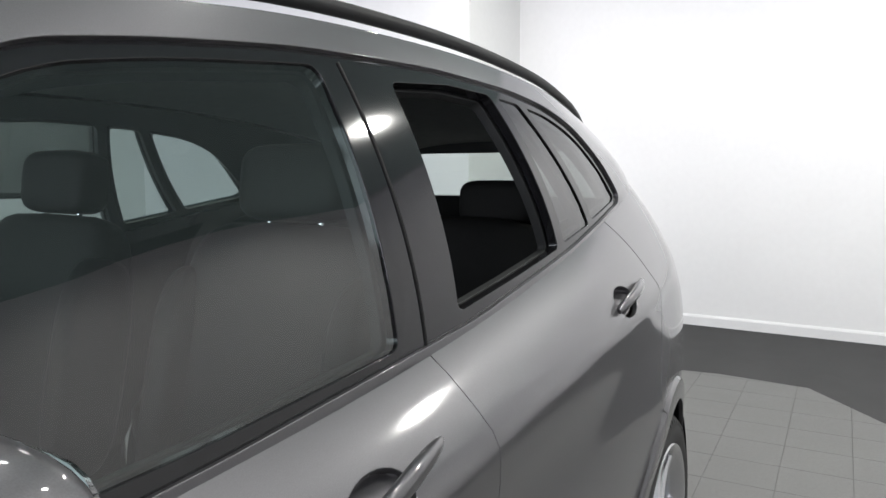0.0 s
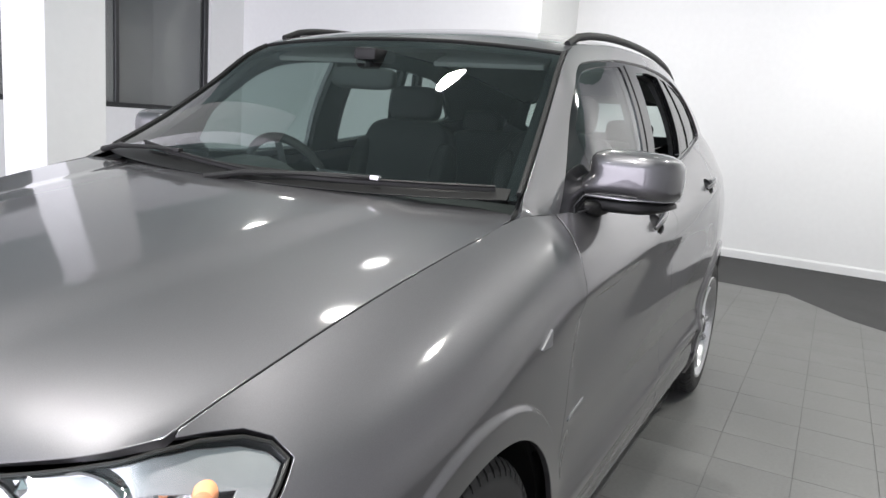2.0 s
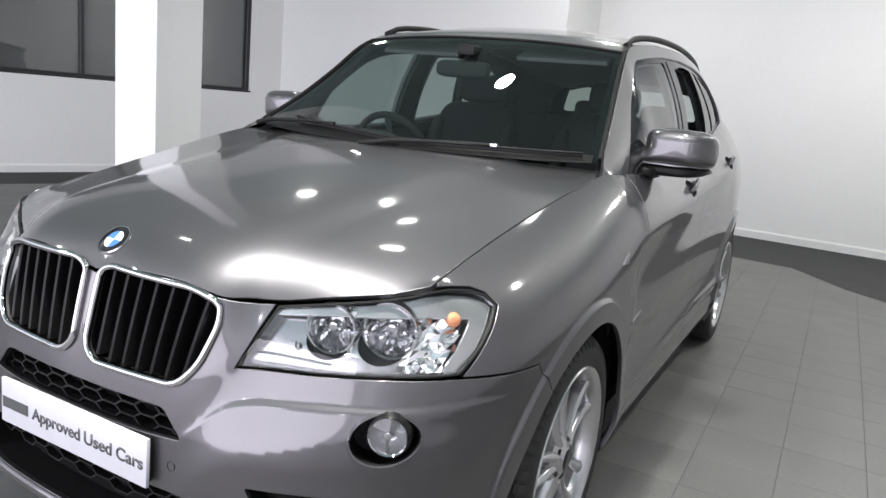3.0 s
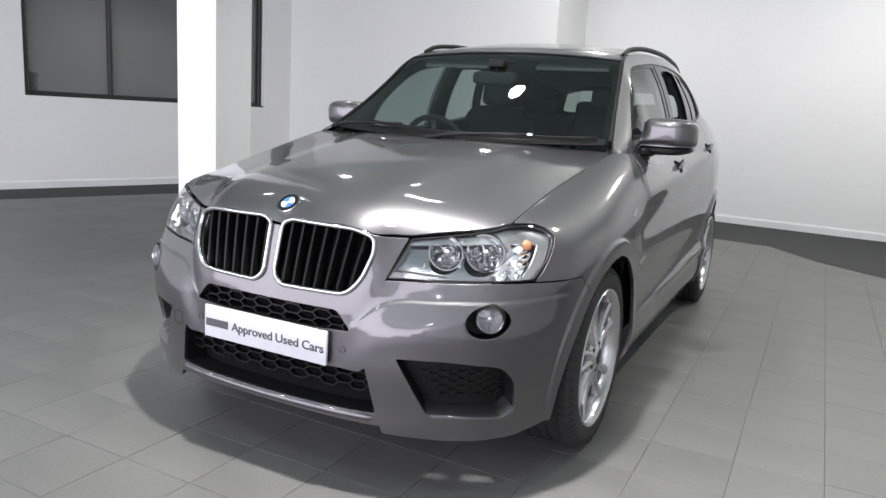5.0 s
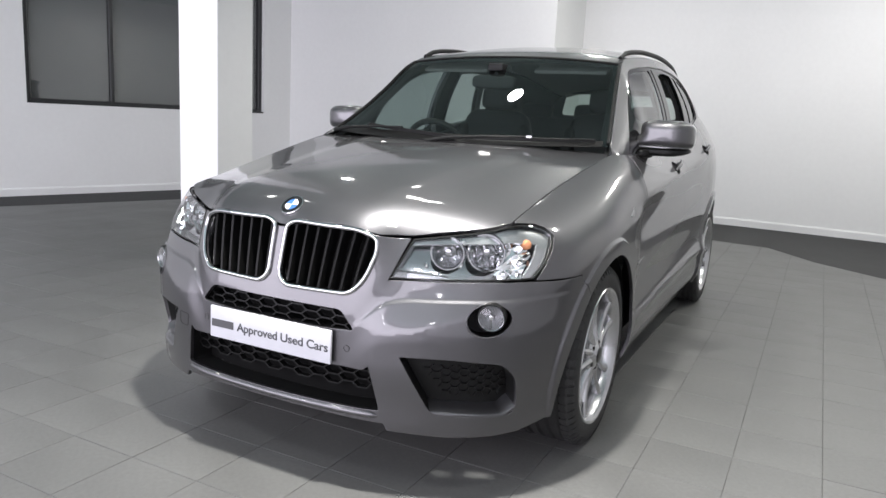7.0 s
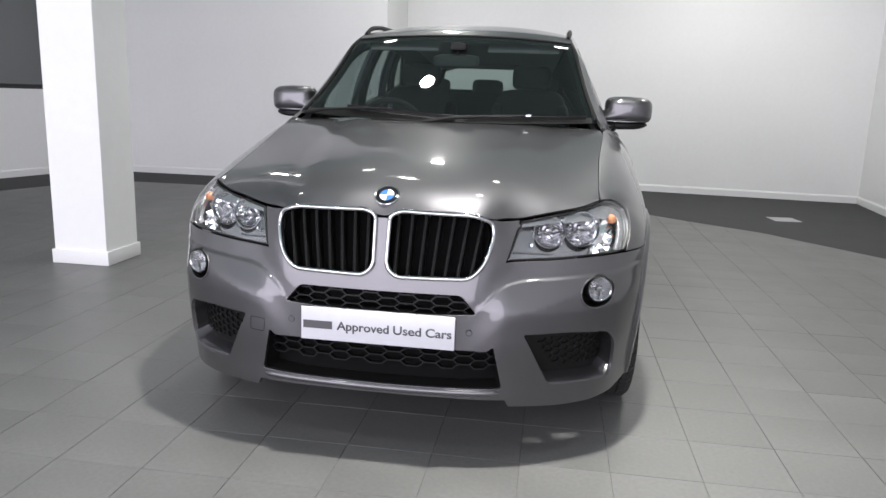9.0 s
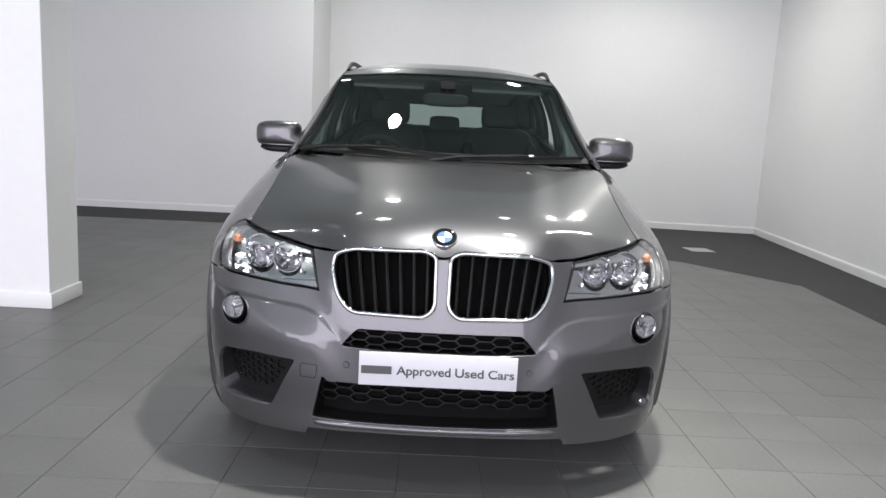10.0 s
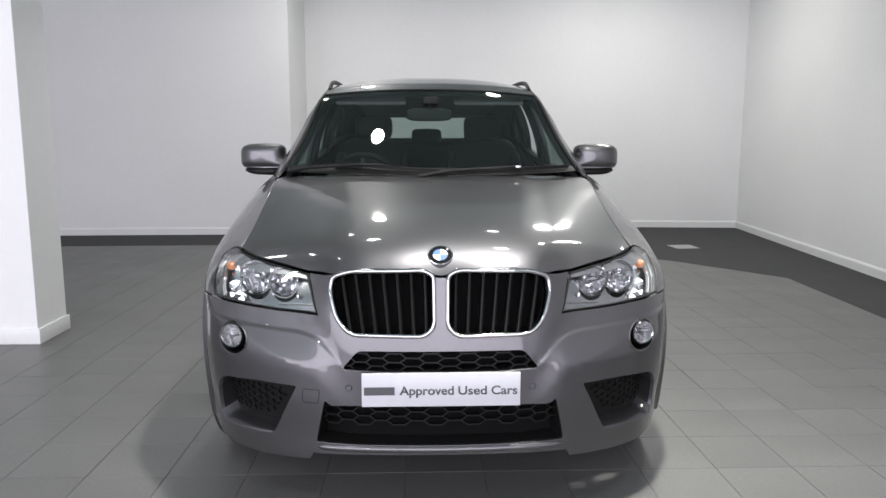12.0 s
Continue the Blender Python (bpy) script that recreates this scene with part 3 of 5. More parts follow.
OUTER = [(0.480, 0.486), (0.63, 0.486), (0.768, 0.472), (0.800, 0.425), (0.800, 0.330), (0.790, 0.287), (0.68, 0.286), (0.572, 0.299), (0.550, 0.345)]
FOG = [(0.722 + 0.058 * math.cos(a * math.pi / 16), 0.613 + 0.053 * math.sin(a * math.pi / 16)) for a in range(32)]
kidney_u, slot_u = nose_xz(rounded(KIDNEY, [0.03, 0.05, 0.06, 0.06, 0.06, 0.06, 0.06, 0.04, 0.04])), nose_xz(rounded(SLOT, 0.018))
lower_u = nose_xz(rounded(LOWER, 0.012))
outer_u, fog_u = nose_xz(rounded(OUTER, [0.012, 0.03, 0.06, 0.05, 0.05, 0.03, 0.03, 0.02, 0.03])), nose_xz(FOG)
holes = [kidney_u, mirror_x(kidney_u), slot_u, lower_u, outer_u, mirror_x(outer_u), fog_u, mirror_x(fog_u)]
cheek = []
for fx in np.arange(0.33, 0.86, 0.007):
    for off in (-0.011, -0.007, -0.0035, 0.0, 0.0035, 0.007, 0.012):
        z = float(crease_z(np.array([fx]))[0]) - off
        cheek.append((fx + 0.004, z))
cheek = nose_xz(cheek)
cheek += [(-u, z) for u, z in cheek]
lips = [(y, z) for y, z in [(AXLE_F + r * math.cos(a), HUB + r * math.sin(a)) for a in np.linspace(radians(110), radians(190), 70) for r in (ARCH + 0.046, ARCH + 0.052, ARCH + 0.057, ARCH + 0.062, ARCH + 0.068, ARCH + 0.075)] if 0.27 < z < 0.72]
lips = [(float(k) * KU, z) for k, (_, z) in zip(side_k([p[0] for p in lips], [p[1] for p in lips]), lips)]
lips += [(-u, z) for u, z in lips]
bumper = panel("front_bumper", bumper_outline, holes, nose, 0.0095, PAINT, car, along=cheek + lips)

# bonnet
b_edge = [(float(x), float(y)) for x, y in zip(*(smooth_keys(np.arange(7), NET[6:13, [2, 3]], np.linspace(0, 6, 40)).T))]
b_side = [(float(x) - 0.004, float(y)) for x, y in zip(*(smooth_keys(np.arange(6), NET[12:18, [2, 3]], np.linspace(0.15, 4.45, 24)).T))]
b_half = [(x * 0.995, y + 0.004) for x, y in b_edge] + b_side + [(0.7575, -1.025), (0.757, -0.990), (0.748, -0.960), (0.725, -0.944), (0.66, -0.942), (0.55, -0.965), (0.3, -1.035), (0.0, -1.06)]
b_outline = b_half + [(-x, y) for x, y in b_half[1:-1]][::-1]
panel("bonnet", b_outline, [], bonnet, 0.024, PAINT, car)


def arc(cy, cz, r, a0, a1, n):
    return [(cy + r * math.cos(radians(a0 + (a1 - a0) * i / (n - 1))), cz + r * math.sin(radians(a0 + (a1 - a0) * i / (n - 1)))) for i in range(n)]


def top_line(y0, y1, n, drop=0.0):
    ys = np.linspace(y0, y1, n)
    zs = smooth_keys(NET[11:25, 3], NET[11:25, 4], ys)
    return [(float(a), float(b) - drop) for a, b in zip(ys, zs)]


def shut(y0, z0, y1, z1, bend, n=8):
    return [(y0 + (y1 - y0) * f + bend * 4 * f * (1 - f), z0 + (z1 - z0) * f) for f in np.linspace(0, 1, n)]


LAMP_REAR = [(-1.908, 0.9075), (-1.878, 0.906), (-1.829, 0.902), (-1.803, 0.890), (-1.797, 0.866), (-1.882, 0.79), (-1.937, 0.735)]
D1 = shut(-0.935, 0.30, -0.828, 1.100, -0.070)
D2 = shut(0.165, 0.30, 0.235, 1.134, 0.015)
GAP = 0.0020
fender_o = LAMP_REAR[::-1] + top_line(-1.90, -0.834, 28, 0.001) + [(y - GAP, z) for y, z in D1[::-1]][1:] + [(-0.94, 0.22), (-1.02, 0.22)] + arc(AXLE_F, HUB, ARCH, -18, 132.2, 40) + [(-1.7355, 0.7332)]
door1_o = [(y + GAP, z) for y, z in D1] + top_line(-0.822, 0.228, 26) + [(y - GAP, z) for y, z in D2[::-1]]
door2_o = [(y + GAP, z) for y, z in D2] + top_line(0.242, 1.22, 24) + [(1.25, 1.1), (1.245, 0.95), (1.20, 0.83)] + [(y, z) for y, z in arc(AXLE_R, HUB, ARCH + 0.052, 112, 165, 16)] + [(0.955, 0.40), (0.93, 0.30)]
quarter_o = top_line(1.228, 2.02, 20) + [(2.06, 1.1), (2.08, 0.6), (1.92, 0.30), (1.80, 0.30)] + arc(AXLE_R, HUB, ARCH, 0, 200, 44) + [(0.96, 0.22), (0.94, 0.292)] + [(0.962, 0.396)] + arc(AXLE_R, HUB, ARCH + 0.045, 165, 112, 16) + [(1.208, 0.826), (1.253, 0.95), (1.257, 1.1)]
sill_o = [(-0.92, 0.292), (0.935, 0.292), (0.95, 0.215), (-0.92, 0.215)]


def lip_rows(axle):
    return [(axle + r * math.cos(a), HUB + r * math.sin(a)) for a in np.linspace(radians(-20), radians(200), 200) for r in (ARCH + 0.046, ARCH + 0.052, ARCH + 0.057, ARCH + 0.062, ARCH + 0.068, ARCH + 0.075)]


front_wing = panel("front_wing", fender_o, [], flank, 0.014, PAINT, car, along=lip_rows(AXLE_F))
HANDLE_F = [(-0.035 + 0.066 * math.cos(a * math.pi / 14), 1.032 + 0.016 * math.cos(a * math.pi / 14) * 0.5 + 0.031 * math.sin(a * math.pi / 14)) for a in range(28)]
HANDLE_R = [(y + 0.985, z + 0.082) for y, z in HANDLE_F]
door_f = panel("front_door", door1_o, [HANDLE_F], flank, 0.024, PAINT, car)
door_r = panel("rear_door", door2_o, [HANDLE_R], flank, 0.024, PAINT, car, along=[p for p in lip_rows(AXLE_R) if p[0] < 1.26])
quarter = panel("rear_wing", quarter_o, [], flank, 0.016, PAINT, car, along=lip_rows(AXLE_R))
sill = panel("sill", sill_o, [], flank, 0.03, PAINT, car)
panel("front_wing", fender_o, [], flank_right, 0.03, PAINT, car, flip=True)
door_fr = panel("front_door", door1_o, [], flank_right, 0.03, PAINT, car, flip=True)
panel("rear_door", door2_o, [], flank_right, 0.03, PAINT, car, flip=True)
panel("rear_wing", quarter_o, [], flank_right, 0.03, PAINT, car, flip=True)
panel("sill", sill_o, [], flank_right, 0.03, PAINT, car, flip=True)
KR = 0.3
tail_o = [(17.75 * KR, 1.1), (17.75 * KR, 0.32), (21 * KR, 0.32), (21 * KR, 1.17), (20 * KR, 1.19), (19 * KR, 1.29), (18.2 * KR, 1.33)]
panel("rear_panel", tail_o, [], lambda u, z: shell(np.asarray(u) / KR, z), 0.05, PAINT, car)
panel("rear_panel", tail_o, [], lambda u, z: shell(np.asarray(u) / KR, z) * np.array((-1, 1, 1)), 0.05, PAINT, car, flip=True)

# upper body side: painted frame with one opening, black window surround, panes
frame_o = [(float(y), float(z) - 0.002) for y, z in zip(np.linspace(-0.97, 2.08, 60), eave(np.linspace(-0.97, 2.08, 60))[:, 1])] + [(2.06, 1.345)] + top_line(2.0, -0.98, 60)
DLO = [(-0.812, 1.112), (-0.668, 1.214), (-0.53, 1.334), (-0.44, 1.416), (-0.34, 1.490), (-0.255, 1.530), (-0.12, 1.552), (0.13, 1.580), (0.5, 1.596), (0.85, 1.592), (1.08, 1.572), (1.24, 1.525), (1.36, 1.445), (1.455, 1.345), (1.43, 1.318), (1.25, 1.288), (0.95, 1.234), (0.4, 1.158), (-0.2, 1.118)]
WIN_F = [(-0.505, 1.138), (-0.505, 1.325), (-0.325, 1.475), (-0.235, 1.513), (-0.10, 1.536), (0.170, 1.563), (0.166, 1.156), (-0.2, 1.136)]
WIN_R = [(0.350, 1.178), (0.342, 1.556), (0.55, 1.574), (0.728, 1.572), (0.848, 1.238), (0.60, 1.206)]
WIN_X = [(0.890, 1.246), (0.768, 1.570), (0.880, 1.566), (1.100, 1.276)]
WIN_Q = [(1.135, 1.286), (0.920, 1.562), (1.06, 1.550), (1.20, 1.508), (1.32, 1.43), (1.415, 1.340), (1.39, 1.326)]
DLO = rounded(DLO, [0.012] + [0.07] * 11 + [0.04, 0.04, 0.06] + [0.07] * 4, 5)
WIN_F = rounded(WIN_F, [0.02, 0.03, 0.09, 0.08, 0.08, 0.03, 0.02, 0.1], 6)
WIN_Q = rounded(WIN_Q, [0.015, 0.02, 0.06, 0.07, 0.07, 0.03, 0.03], 5)
for surf, flip in ((cabin_side, False), (cabin_right, True)):
    panel("window_frame_panel", frame_o, [DLO], surf, 0.03, PAINT, car, flip=flip)
    wins = [WIN_F, rounded(WIN_R, 0.02), rounded(WIN_X, 0.015), WIN_Q]
    panel("window_surround", DLO, wins, surf, 0.03, BLACK_GLOSS, car, "gloss black window surround and pillars", flip=flip, lift=-0.008, depth=0.02)
    for w, g in zip(wins, (SIDE_GLASS, None if not flip else DARK_GLASS, DARK_GLASS if flip else DARK_CABIN_GLASS, DARK_GLASS if flip else DARK_CABIN_GLASS)):
        if g:
            panel("side_window", w, [], surf, 0.06, g, car, "greenish tinted side window", flip=flip, lift=-0.012, depth=0)

# roof, windscreen
r_half = [(0.0, -0.352), (0.3, -0.345), (0.5, -0.328), (0.598, -0.305)] + [(float(x) - 0.002, float(y)) for y, x in zip(np.linspace(-0.25, 2.15, 36), eave(np.linspace(-0.25, 2.15, 36))[:, 0])] + [(0.3, 2.2), (0, 2.21)]
panel("roof_panel", r_half + [(-x, y) for x, y in r_half[1:-1]][::-1], [], roof, 0.04, PAINT, car)
panel("windscreen", [(-1, 0), (-1, 1), (1, 1), (1, 0)], [], screen, 0.06, SCREEN, car, "greenish laminated windscreen", depth=0)


# ---- wheels ----
def build_wheel():
    """One wheel about its hub, its face towards +x."""
    w = new("wheel")
    w.parent = car
    # tyre 0.235 wide with grooves across the tread
    prof = [(0.250, 0.0), (0.262, 0.006), (0.282, 0.014), (0.306, 0.015), (0.328, 0.009), (0.343, -0.004)]
    for g in range(5):
        s = -0.022 - g * 0.044
        prof += [(0.351, s + 0.014), (0.352, s - 0.012), (0.344, s - 0.015), (0.344, s - 0.021)]
    prof += [(0.343, -0.236), (0.30, -0.245), (0.262, -0.243), (0.240, -0.235)]
    tyre = part("tyre", lathe_bm(prof, 72), RUBBER, w, "black road tyre with grooved tread", sharp=30)
    # shoulder blocks
    bm = bmesh.new()
    for i in range(64):
        a = 2 * math.pi * i / 64
        for rows in (((0.322, 0.0130), (0.336, 0.0085), (0.3485, -0.004), (0.3545, -0.014), (0.3545, -0.040), (0.343, -0.040)), ((0.322, -0.2475), (0.345, -0.238), (0.3545, -0.222), (0.3545, -0.198), (0.343, -0.198))):
            ring = [[bm.verts.new((s, r * math.cos(a + o), r * math.sin(a + o))) for r, s in rows] for o in (-0.034, 0.034)]
            for k in range(len(rows) - 1):
                bm.faces.new((ring[0][k], ring[0][k + 1], ring[1][k + 1], ring[1][k]))
            bm.faces.new(ring[0])
            bm.faces.new(ring[1][::-1])
    bmesh.ops.recalc_face_normals(bm, faces=bm.faces[:])
    tagged(part("tread", bm, RUBBER, tyre, smooth=False), kind="stuff")
    rim = part("rim", lathe_bm([(0.252, 0.004), (0.258, 0.010), (0.255, 0.0145), (0.248, 0.012), (0.238, -0.002), (0.230, -0.03), (0.222, -0.12), (0.238, -0.22), (0.252, -0.236)], 72), ALLOY, w, "silver alloy rim")
    part("hub", lathe_bm([(0.0, 0.004), (0.030, 0.004), (0.034, 0.0), (0.058, -0.008), (0.072, -0.020), (0.075, -0.05), (0.0, -0.05)], 40), ALLOY, rim)
    part("hub_cap", lathe_bm([(0.0, 0.008), (0.026, 0.008), (0.030, 0.005), (0.030, 0.0)], 32), BLACK_GLOSS, rim, "dark round hub cap")
    part("brake_disc", lathe_bm([(0.0, -0.075), (0.165, -0.075), (0.165, -0.10), (0.0, -0.10)], 40), material("brake_iron", (0.12, 0.12, 0.12), 0.45, 0.8), w, "dark iron brake disc")
    for i in range(5):
        for side in (-1, 1):
            a0 = 2 * math.pi * i / 5 + math.pi / 2
            bm = bmesh.new()
            rows = []
            for f in np.linspace(0, 1, 9):
                r = 0.055 + 0.189 * f
                spread = side * (0.30 - 0.20 * f + 0.125 * f**2.5)
                wd = 0.015 - 0.004 * math.sin(math.pi * f) + 0.007 * f**4
                depth = -0.006 + 0.004 * f - 0.016 * math.sin(math.pi * f * 0.9)
                c = Vector((0, math.cos(a0 + spread), math.sin(a0 + spread))) * r
                t = Vector((0, -math.sin(a0 + spread), math.cos(a0 + spread)))
                rows.append([bm.verts.new(c + t * (wd * u) + Vector((depth + dx, 0, 0))) for u, dx in ((-1, -0.035), (-0.95, -0.006), (-0.55, 0.0), (0, 0.003), (0.55, 0.0), (0.95, -0.006), (1, -0.035))])
            for p, q in zip(rows, rows[1:]):
                for k in range(6):
                    bm.faces.new((p[k], p[k + 1], q[k + 1], q[k]))
            bmesh.ops.recalc_face_normals(bm, faces=bm.faces[:])
            part("spoke", bm, ALLOY, rim)
        # recessed web between the pair, its shade put in by a darker alloy
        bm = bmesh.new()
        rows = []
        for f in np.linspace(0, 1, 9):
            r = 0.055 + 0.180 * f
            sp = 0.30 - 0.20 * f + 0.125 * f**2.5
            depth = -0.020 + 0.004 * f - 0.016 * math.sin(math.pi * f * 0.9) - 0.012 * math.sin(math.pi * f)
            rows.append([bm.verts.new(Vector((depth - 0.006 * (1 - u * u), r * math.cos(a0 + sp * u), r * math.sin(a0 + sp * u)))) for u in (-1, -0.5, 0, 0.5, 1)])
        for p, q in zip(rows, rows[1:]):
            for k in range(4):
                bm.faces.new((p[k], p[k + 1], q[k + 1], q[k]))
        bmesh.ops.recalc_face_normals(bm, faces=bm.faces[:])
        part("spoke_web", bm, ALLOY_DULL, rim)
        a = 2 * math.pi * (i + 0.5) / 5 + math.pi / 2
        bm = lathe_bm([(0.0, -0.004), (0.008, -0.004), (0.010, -0.008), (0.010, -0.03)], 10)
        bmesh.ops.translate(bm, verts=bm.verts[:], vec=(0, 0.05 * math.cos(a), 0.05 * math.sin(a)))
        part("wheel_bolt", bm, BLACK, rim)
    bm = tube_bm([(0.004, 0.218 * math.cos(2.2), 0.218 * math.sin(2.2)), (-0.035, 0.228 * math.cos(2.2), 0.228 * math.sin(2.2))], 0.005, 8)
    part("valve", bm, BLACK, rim)
    rim.scale = (1, 1.045, 1.045)
    return w


wheel = build_wheel()
wheel.matrix_local = pose(0.905, AXLE_F, HUB, 12, 0, 0)
for px, py, turn, spin in ((0.905, AXLE_R, 0, 40), (-0.905, AXLE_F, 180, 20), (-0.905, AXLE_R, 180, 70)):
    copy_thing(wheel, pose(px, py, HUB, 0, 0, turn) @ pose(0, 0, 0, spin, 0, 0))

# dark liners inside the wheel openings, and the underbody
for sx in (1, -1):
    for ay in (AXLE_F, AXLE_R):
        bm = bmesh.new()
        rows = []
        for i in range(25):
            a = radians(-8 + 196 * i / 24)
            fore = 0.05 * max(0.0, -math.cos(a)) if ay < 0 else 0.0
            rows.append([bm.verts.new((sx * (x - fore), ay + r * math.cos(a), HUB + r * math.sin(a))) for x, r in ((0.90, 0.404), (0.895, 0.425), (0.62, 0.425), (0.60, 0.05))])
        for p, q in zip(rows, rows[1:]):
            for k in range(3):
                bm.faces.new((p[k], p[k + 1], q[k + 1], q[k]))
        bmesh.ops.recalc_face_normals(bm, faces=bm.faces[:])
        part("wheel_arch_liner", bm, BLACK, car, "black plastic wheel arch liner")
part("underbody", box_bm(1.5, 3.9, 0.16, (0, 0.05, 0.28), 0.03), BLACK, car)


# ---- car details ----
def collar(name, outline, surf, d0, d1, mat, parent, flip=False, label="", shrink=0.0):
    """A wall that follows an outline on the surface from depth d0 to depth d1."""
    p = np.array(resample(outline, 0.012))
    c = p.mean(0)
    q = c + (p - c) * (1 - shrink)
    e = 2e-4

    def at(v, d):
        P = surf(v[:, 0], v[:, 1])
        N = np.cross(surf(v[:, 0] + e, v[:, 1]) - P, surf(v[:, 0], v[:, 1] + e) - P)
        N /= np.linalg.norm(N, axis=1)[:, None]
        return P + N * (-d if flip else d)
    A, B = at(p, d0), at(q, d1)
    n = len(p)
    faces = [(i, (i + 1) % n, n + (i + 1) % n, n + i) for i in range(n)]
    return mesh_from(name, list(A) + list(B), faces, mat, parent, label)


def on(surf, a, b, lift=0.0, flip=False):
    """A point on a surface and its outward normal."""
    a, b, e = np.array([float(a)]), np.array([float(b)]), 2e-4
    P = surf(a, b)
    n = np.cross(surf(a + e, b) - P, surf(a, b + e) - P)[0]
    n /= np.linalg.norm(n)
    if flip:
        n = -n
    return Vector(P[0] + n * lift), Vector(n)


def loop3d(outline, surf, lift, step=0.014, flip=False):
    return [on(surf, a, b, lift, flip)[0] for a, b in resample(outline, step)]


def facet_bm(profile, steps, jitter, seed):
    """A bowl turned round y whose inner points are shifted at random, to give cut facets."""
    bm = lathe_bm(profile, steps, "y")
    rnd = random.Random(seed)
    rim = max(p[0] for p in profile) * 0.97
    for v in bm.verts:
        if math.hypot(v.co.x, v.co.z) < rim:
            v.co += Vector((rnd.uniform(-1, 1), rnd.uniform(-1, 1), rnd.uniform(-1, 1))) * jitter
    return bm


def honeycomb(name, outline, lift, cell, mat, parent, wide=1.6):
    """A grille of flattened hexagons behind an opening, its bars set back from the bumper skin."""
    o = np.array(outline)
    lo, hi = o.min(0), o.max(0)
    bm = bmesh.new()
    h = cell * 0.5
    row = 0
    z = lo[1]
    segs = []
    while z < hi[1] + h:
        x = lo[0] - cell * wide
        while x < hi[0] + cell * wide:
            w = cell * wide
            x0 = x + (w * 0.75 if row % 2 else 0)
            segs += [((x0, z), (x0 + w * 0.5, z)), ((x0 + w * 0.5, z), (x0 + w * 0.75, z + h)), ((x0, z), (x0 - w * 0.25, z + h))]
            x += w * 1.5
        z += h
        row += 1
    ends = np.array([s[0] for s in segs] + [s[1] for s in segs])
    ok = inside(o, ends)
    n = len(segs)
    e = 2e-4
    P = nose(ends[:, 0], ends[:, 1])
    N = np.cross(nose(ends[:, 0] + e, ends[:, 1]) - P, nose(ends[:, 0], ends[:, 1] + e) - P)
    N /= np.linalg.norm(N, axis=1)[:, None]
    P = P + N * lift
    for i in range(n):
        if not (ok[i] or ok[n + i]):
            continue
        a, b = Vector(P[i]), Vector(P[n + i])
        nn = Vector(N[i])
        d = (b - a).normalized()
        t = d.cross(nn).normalized() * 0.0024
        q = [bm.verts.new(v) for v in (a - t, a + t, b + t, b - t, a - t - nn * 0.02, a + t - nn * 0.02, b + t - nn * 0.02, b - t - nn * 0.02)]
        for f in ((0, 1, 2, 3), (0, 4, 5, 1), (3, 2, 6, 7), (1, 5, 6, 2), (0, 3, 7, 4)):
            bm.faces.new([q[k] for k in f])
    bmesh.ops.recalc_face_normals(bm, faces=bm.faces[:])
    return part(name, bm, mat, parent, "black honeycomb grille", smooth=False)


# twin kidney grilles with chrome rings and upright slats
for sgn, ku in ((1, kidney_u), (-1, mirror_x(kidney_u))):
    ring = part("kidney_grille", tube_bm(loop3d(ku, nose, 0.004), 0.0070, 12, True, (1.0, 1.15)), CHROME, car, "chrome ring with black upright slats")
    collar("grille_lip", ku, nose, 0.0, -0.022, CHROME, ring, shrink=0.02)
    collar("grille_wall", ku, nose, -0.02, -0.075, DEPTH, ring)
    panel("grille_back", ku, [], nose, 0.04, DEPTH, ring, "plain near-black backing behind the slats", lift=-0.075, depth=0)
    for i in range(7):
        fx = 0.052 + i * 0.0462
        zs = [z for z in np.linspace(0.662, 0.870, 60) if inside(rounded(KIDNEY, 0.045), [(fx - 0.03 * (0.868 - z) / 0.2 * fx / 0.33, z)])[0]]
        bm = bmesh.new()
        rows = []
        for z in np.linspace(zs[0], zs[-1], 11):
            f = (0.868 - z) / 0.2
            cx = fx - 0.03 * f * fx / 0.33
            y = float(nose(np.array([front_k(cx, z)[0] * KU]), np.array([z]))[0, 1])
            x = sgn * cx
            rows.append([bm.verts.new(c) for c in ((x - 0.006, y + 0.058, z), (x - 0.007, y + 0.020, z), (x - 0.0045, y + 0.012, z), (x, y + 0.0095, z), (x + 0.0045, y + 0.012, z), (x + 0.007, y + 0.020, z), (x + 0.006, y + 0.058, z))])
        for p, q in zip(rows, rows[1:]):
            for k in range(6):
                bm.faces.new((p[k], p[k + 1], q[k + 1], q[k]))
        bmesh.ops.recalc_face_normals(bm, faces=bm.faces[:])
        part("slat", bm, SATIN, ring)

# bumper intakes
for name, o, cell, depth in (("upper_intake", slot_u, 0.030, 0.022), ("lower_intake", lower_u, 0.031, 0.04)):
    back = panel(name, o, [], nose, 0.05, DEPTH, car, "black slotted air intake", lift=-0.09, depth=0)
    collar("intake_wall", o, nose, 0.0, -0.09, DEPTH, back)
    cells = o
    if name == "lower_intake":
        cells = [(u, max(z, 0.345)) for u, z in o]
    honeycomb("grille_mesh", cells, -depth, cell, GRILLE, back, 2.2)
part("lower_lip", tube_bm([on(nose, float(k) * KU, 0.2745, -0.001)[0] for k in np.linspace(-float(front_k(0.415, 0.2745)[0]), float(front_k(0.415, 0.2745)[0]), 41)], [0.003] + [0.0105] * 39 + [0.003], 10, False, (0.9, 1.1)), PAINT, car, "grey painted lip under the lower intake")
